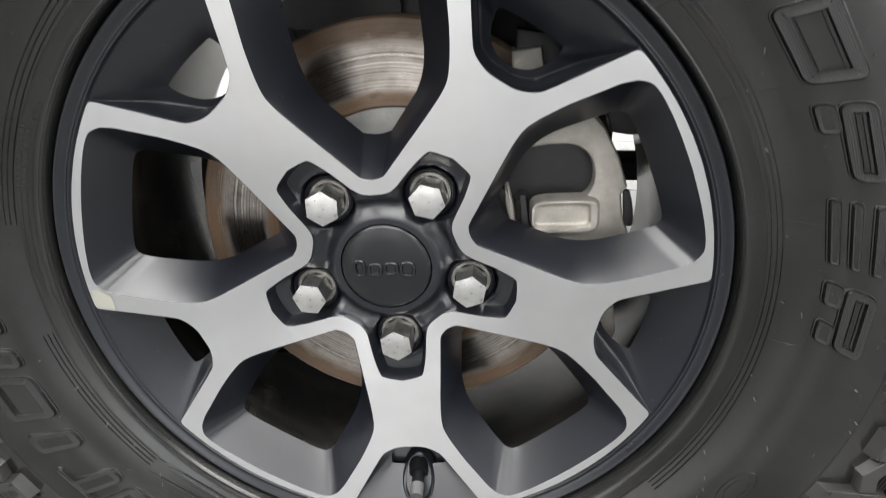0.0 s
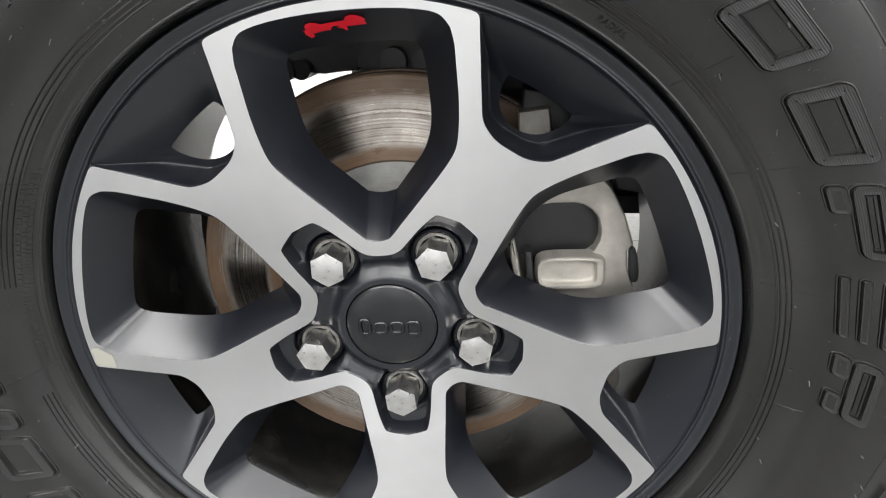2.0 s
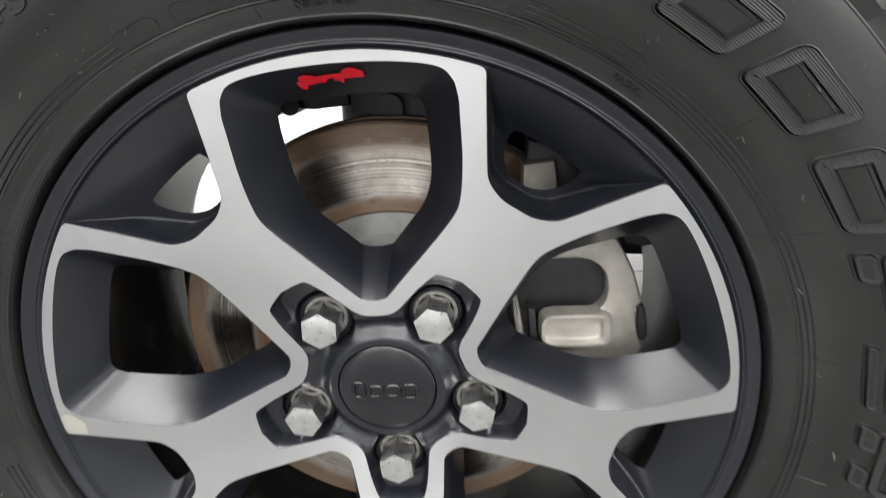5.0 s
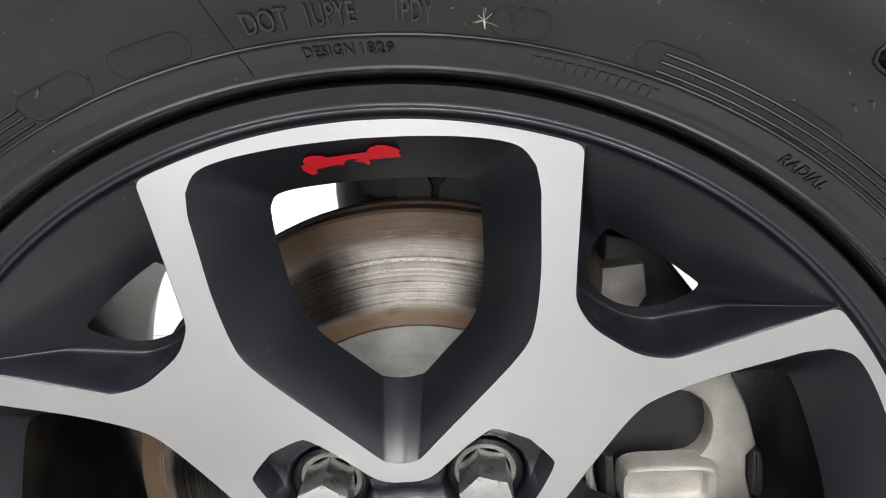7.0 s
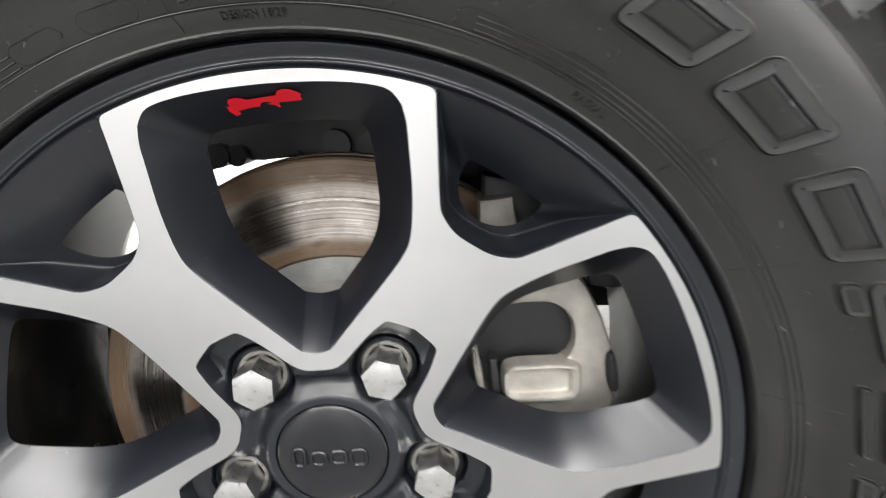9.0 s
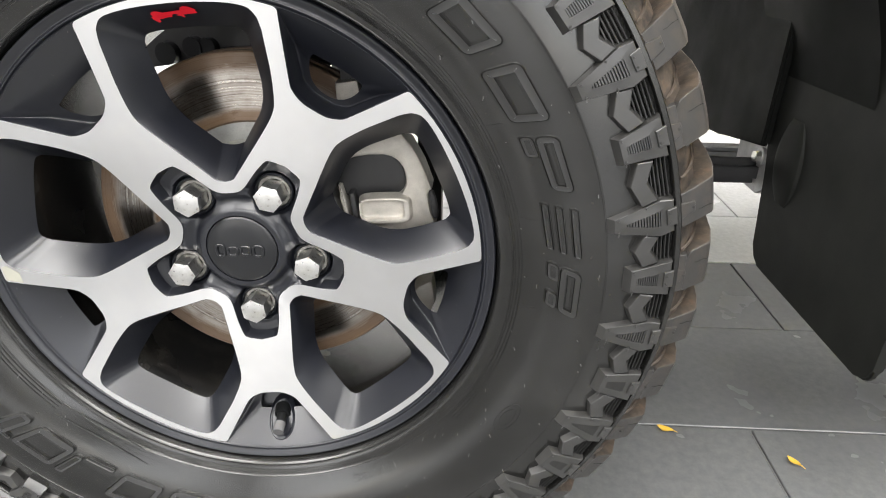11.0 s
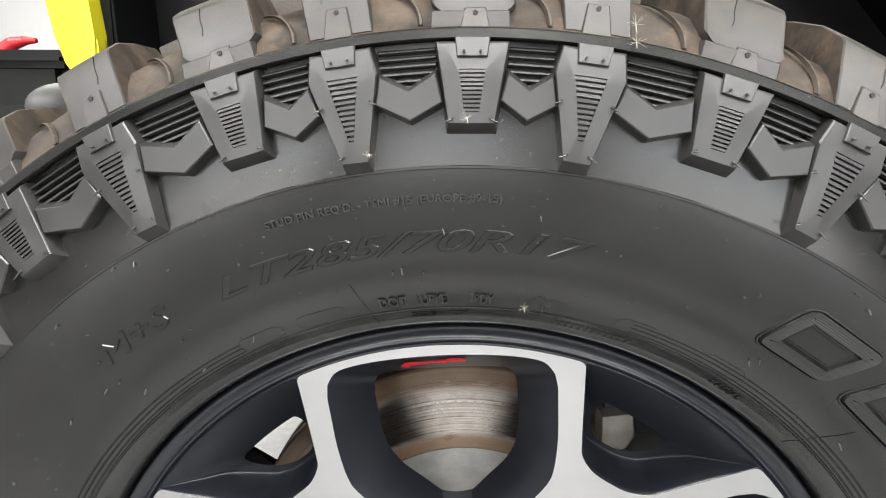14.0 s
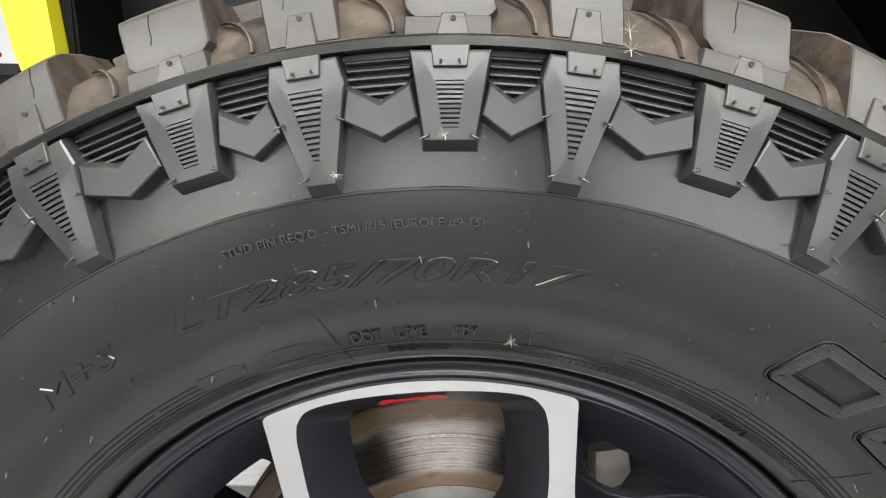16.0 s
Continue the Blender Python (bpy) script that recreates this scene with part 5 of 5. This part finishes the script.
part("spring_cup", nb, FRAME_BLACK, car, "black suspension spring cup")
nb = bmesh.new()
box(nb, (-0.095, 0.44, CZ + 0.126), (0.10, 0.50, CZ + 0.30), bevel=0.012)
part("frame_horn", nb, FRAME_BLACK, car, "black frame horn behind the wheel")
plate("frame_plate", [(-0.32, 0.405, CZ + 0.30), (-0.32, 0.405, CZ + 0.078), (-0.232, 0.405, CZ + 0.091), (-0.196, 0.405, CZ + 0.104), (-0.160, 0.405, CZ + 0.1125), (-0.145, 0.405, CZ + 0.1160), (-0.10, 0.405, CZ + 0.1165), (-0.10, 0.405, CZ + 0.30)], 0.03, FRAME_BLACK, "black frame plate")
for bx, bz, br in ((-0.196, 0.118, 0.014), (-0.174, 0.1185, 0.0125), (-0.236, 0.108, 0.016)):
    nb = bmesh.new()
    rod(nb, (bx, 0.362, CZ + bz), (bx + 0.004, 0.40, CZ + bz), br, br, 20)
    part("rubber_bushing", nb, ARCH, car)
nb = bmesh.new()
rod(nb, (-0.086, 0.41, CZ + 0.02), (-0.086, 0.41, CZ + 0.090), 0.026, 0.033, 24)
rod(nb, (-0.086, 0.41, CZ + 0.090), (-0.086, 0.41, CZ + 0.24), 0.033, 0.033, 24)
part("shock_absorber", nb, FRAME_BLACK, car, "black shock absorber tube")
nb = bmesh.new()
rod(nb, (0.03, 0.13, CZ + 0.18), (0.02, 0.12, CZ + 0.05), 0.026, 0.034, 20)
part("ball_joint", nb, FRAME_BLACK, car)
xb = bmesh.new()
rod(xb, (0, 0.075, CZ), (0, 1.5, CZ), 0.045, 0.045, 24)
rod(xb, (0, 0.056, CZ), (0, 0.10, CZ), 0.075, 0.06, 24)
part("axle", xb, FRAME_BLACK, car, "black front axle")

# ---- fallen leaves ----


def leaf(x, y, turn, size, label):
    bm = bmesh.new()
    rows = []
    for k in range(9):
        t = k / 8
        w = 0.24 * math.sin(math.pi * min(1, t * 1.05)) ** 0.8 * size
        lift_ = 0.004 + 0.010 * abs(t - 0.4) * size * 20
        rows.append([Vector(((t - 0.5) * size, -w, lift_ + 0.002)), Vector(((t - 0.5) * size, 0, lift_)), Vector(((t - 0.5) * size, w, lift_ + 0.002))])
    loft(bm, rows, closed=False)
    rod(bm, (0.5 * size, 0, 0.008), (0.68 * size, 0.004, 0.004), 0.0007, 0.0005, 5)
    ob = part("fallen_leaf", bm, LEAF, None, m=pose(x, y, 0, 0, 0, turn))
    tagged(ob, label, "leaf", "fallen leaves")


leaf(0.515, 0.186, -28, 0.025, "narrow yellow dry leaf lying on the floor tiles")
leaf(0.680, 0.130, -60, 0.022, "small orange yellow dry leaf lying on the floor")
leaf(0.93, 0.26, 10, 0.03, "small orange yellow dry leaf lying on the floor")

# ---- room ----
X0, X1, Y0, Y1, HH = ROOM["x0"], ROOM["x1"], ROOM["y0"], ROOM["y1"], ROOM["h"]


def slab_box(name, lo, hi, mat, label, category):
    bm = bmesh.new()
    box(bm, lo, hi)
    return tagged(part(name, bm, mat), label, category, kind="structure")


floor = slab_box("floor", (X0, Y0, -0.2), (X1, Y1, -0.004), GROUT, "tiled showroom floor with dark grout joints", "floor")
slab_box("wall_north", (X0 - 0.2, Y1, -0.2), (X1 + 0.2, Y1 + 0.2, HH), WALL, "plain white painted showroom wall", "wall")
sw = bmesh.new()
xs = [X0 - 0.2] + [x for light_span in SOUTH["light_spans"] for x in light_span] + [X1 + 0.2]
for x0, x1 in zip(xs[0::2], xs[1::2]):
    box(sw, (x0, Y0 - 0.2, -0.2), (x1, Y0, HH))
for x0, x1 in SOUTH["light_spans"]:
    box(sw, (x0, Y0 - 0.2, -0.2), (x1, Y0, SOUTH["z0"]))
    box(sw, (x0, Y0 - 0.2, SOUTH["z1"]), (x1, Y0, HH))
tagged(part("wall_south", sw, GREY_WALL), "unseen grey wall with openings for three added lights", "wall", kind="structure")
ew = bmesh.new()
for lo, hi in (((X1, Y0, -0.2), (X1 + 0.2, EAST["y0"], HH)), ((X1, EAST["y1"], -0.2), (X1 + 0.2, Y1, HH)),
               ((X1, EAST["y0"], -0.2), (X1 + 0.2, EAST["y1"], EAST["z0"])), ((X1, EAST["y0"], EAST["z1"]), (X1 + 0.2, EAST["y1"], HH))):
    box(ew, lo, hi)
tagged(part("wall_east", ew, GREY_WALL), "unseen grey wall with an opening for an added light", "wall", kind="structure")
slab_box("wall_west", (X0 - 0.2, Y0, -0.2), (X0, Y1, HH), GREY_WALL, "unseen plain grey wall that cuts bounced light", "wall")
slab_box("ceiling", (X0 - 0.2, Y0 - 0.2, HH), (X1 + 0.2, Y1 + 0.2, HH + 0.2), CEIL, "plain white showroom ceiling", "ceiling")

# frames for the added overhead lamps, also out of view
fr = bmesh.new()
for lo, hi in (((-1.15, -0.65, -0.05), (1.15, -0.6, 0)), ((-1.15, 0.6, -0.05), (1.15, 0.65, 0)), ((-1.15, -0.6, -0.05), (-1.1, 0.6, 0)), ((1.1, -0.6, -0.05), (1.15, 0.6, 0))):
    box(fr, lo, hi)
FRAME_ME = mesh_of("lamp_frame", fr, LAMP_WHITE)
for lx, ly in ADDED_LAMPS:
    ob = thing("unseen_light_frame", "flat white frame of an added, unseen ceiling light", "ceiling light", (lx, ly, HH), "ceiling lights")
    part("lamp_frame", FRAME_ME, None, ob)

# floor tiles: rows of equal depth, joints staggered
TD, TL, JOINT = 0.28, 0.60, 0.004


def tile_mesh(mat):
    bm = bmesh.new()
    a, b = TL / 2 - JOINT / 2, TD / 2 - JOINT / 2
    bv = [Vector((sx * (a - d), sy * (b - d), z)) for d, z in ((0, -0.004), (0, -0.0012), (0.0012, 0.0)) for sx, sy in ((-1, -1), (1, -1), (1, 1), (-1, 1))]
    loft(bm, [bv[0:4], bv[4:8], bv[8:12]], cap_last=True)
    return mesh_of("floor_tile", bm, mat, 25)


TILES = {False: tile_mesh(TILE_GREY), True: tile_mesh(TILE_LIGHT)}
far = {False: bmesh.new(), True: bmesh.new()}
row = -18
while 0.20 + row * TD < Y1:
    y = 0.20 + row * TD + TD / 2
    start = (0.35, 0.824, 0.648)[row % 3]
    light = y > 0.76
    k = -11
    while start + k * TL < X1:
        x = start + k * TL + TL / 2
        if X0 + TL / 2 < x < X1 - TL / 2 and Y0 + TD / 2 < y < Y1 - TD / 2:
            if -1.6 < x < 2.2 and -0.9 < y < 2.2:
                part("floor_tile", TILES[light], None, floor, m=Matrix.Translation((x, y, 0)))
            else:
                a, b = TL / 2 - JOINT / 2, TD / 2 - JOINT / 2
                bmf = far[light]
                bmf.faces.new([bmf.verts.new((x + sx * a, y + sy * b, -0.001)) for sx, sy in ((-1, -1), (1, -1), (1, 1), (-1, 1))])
        k += 1
    row += 1
for light, bmf in far.items():
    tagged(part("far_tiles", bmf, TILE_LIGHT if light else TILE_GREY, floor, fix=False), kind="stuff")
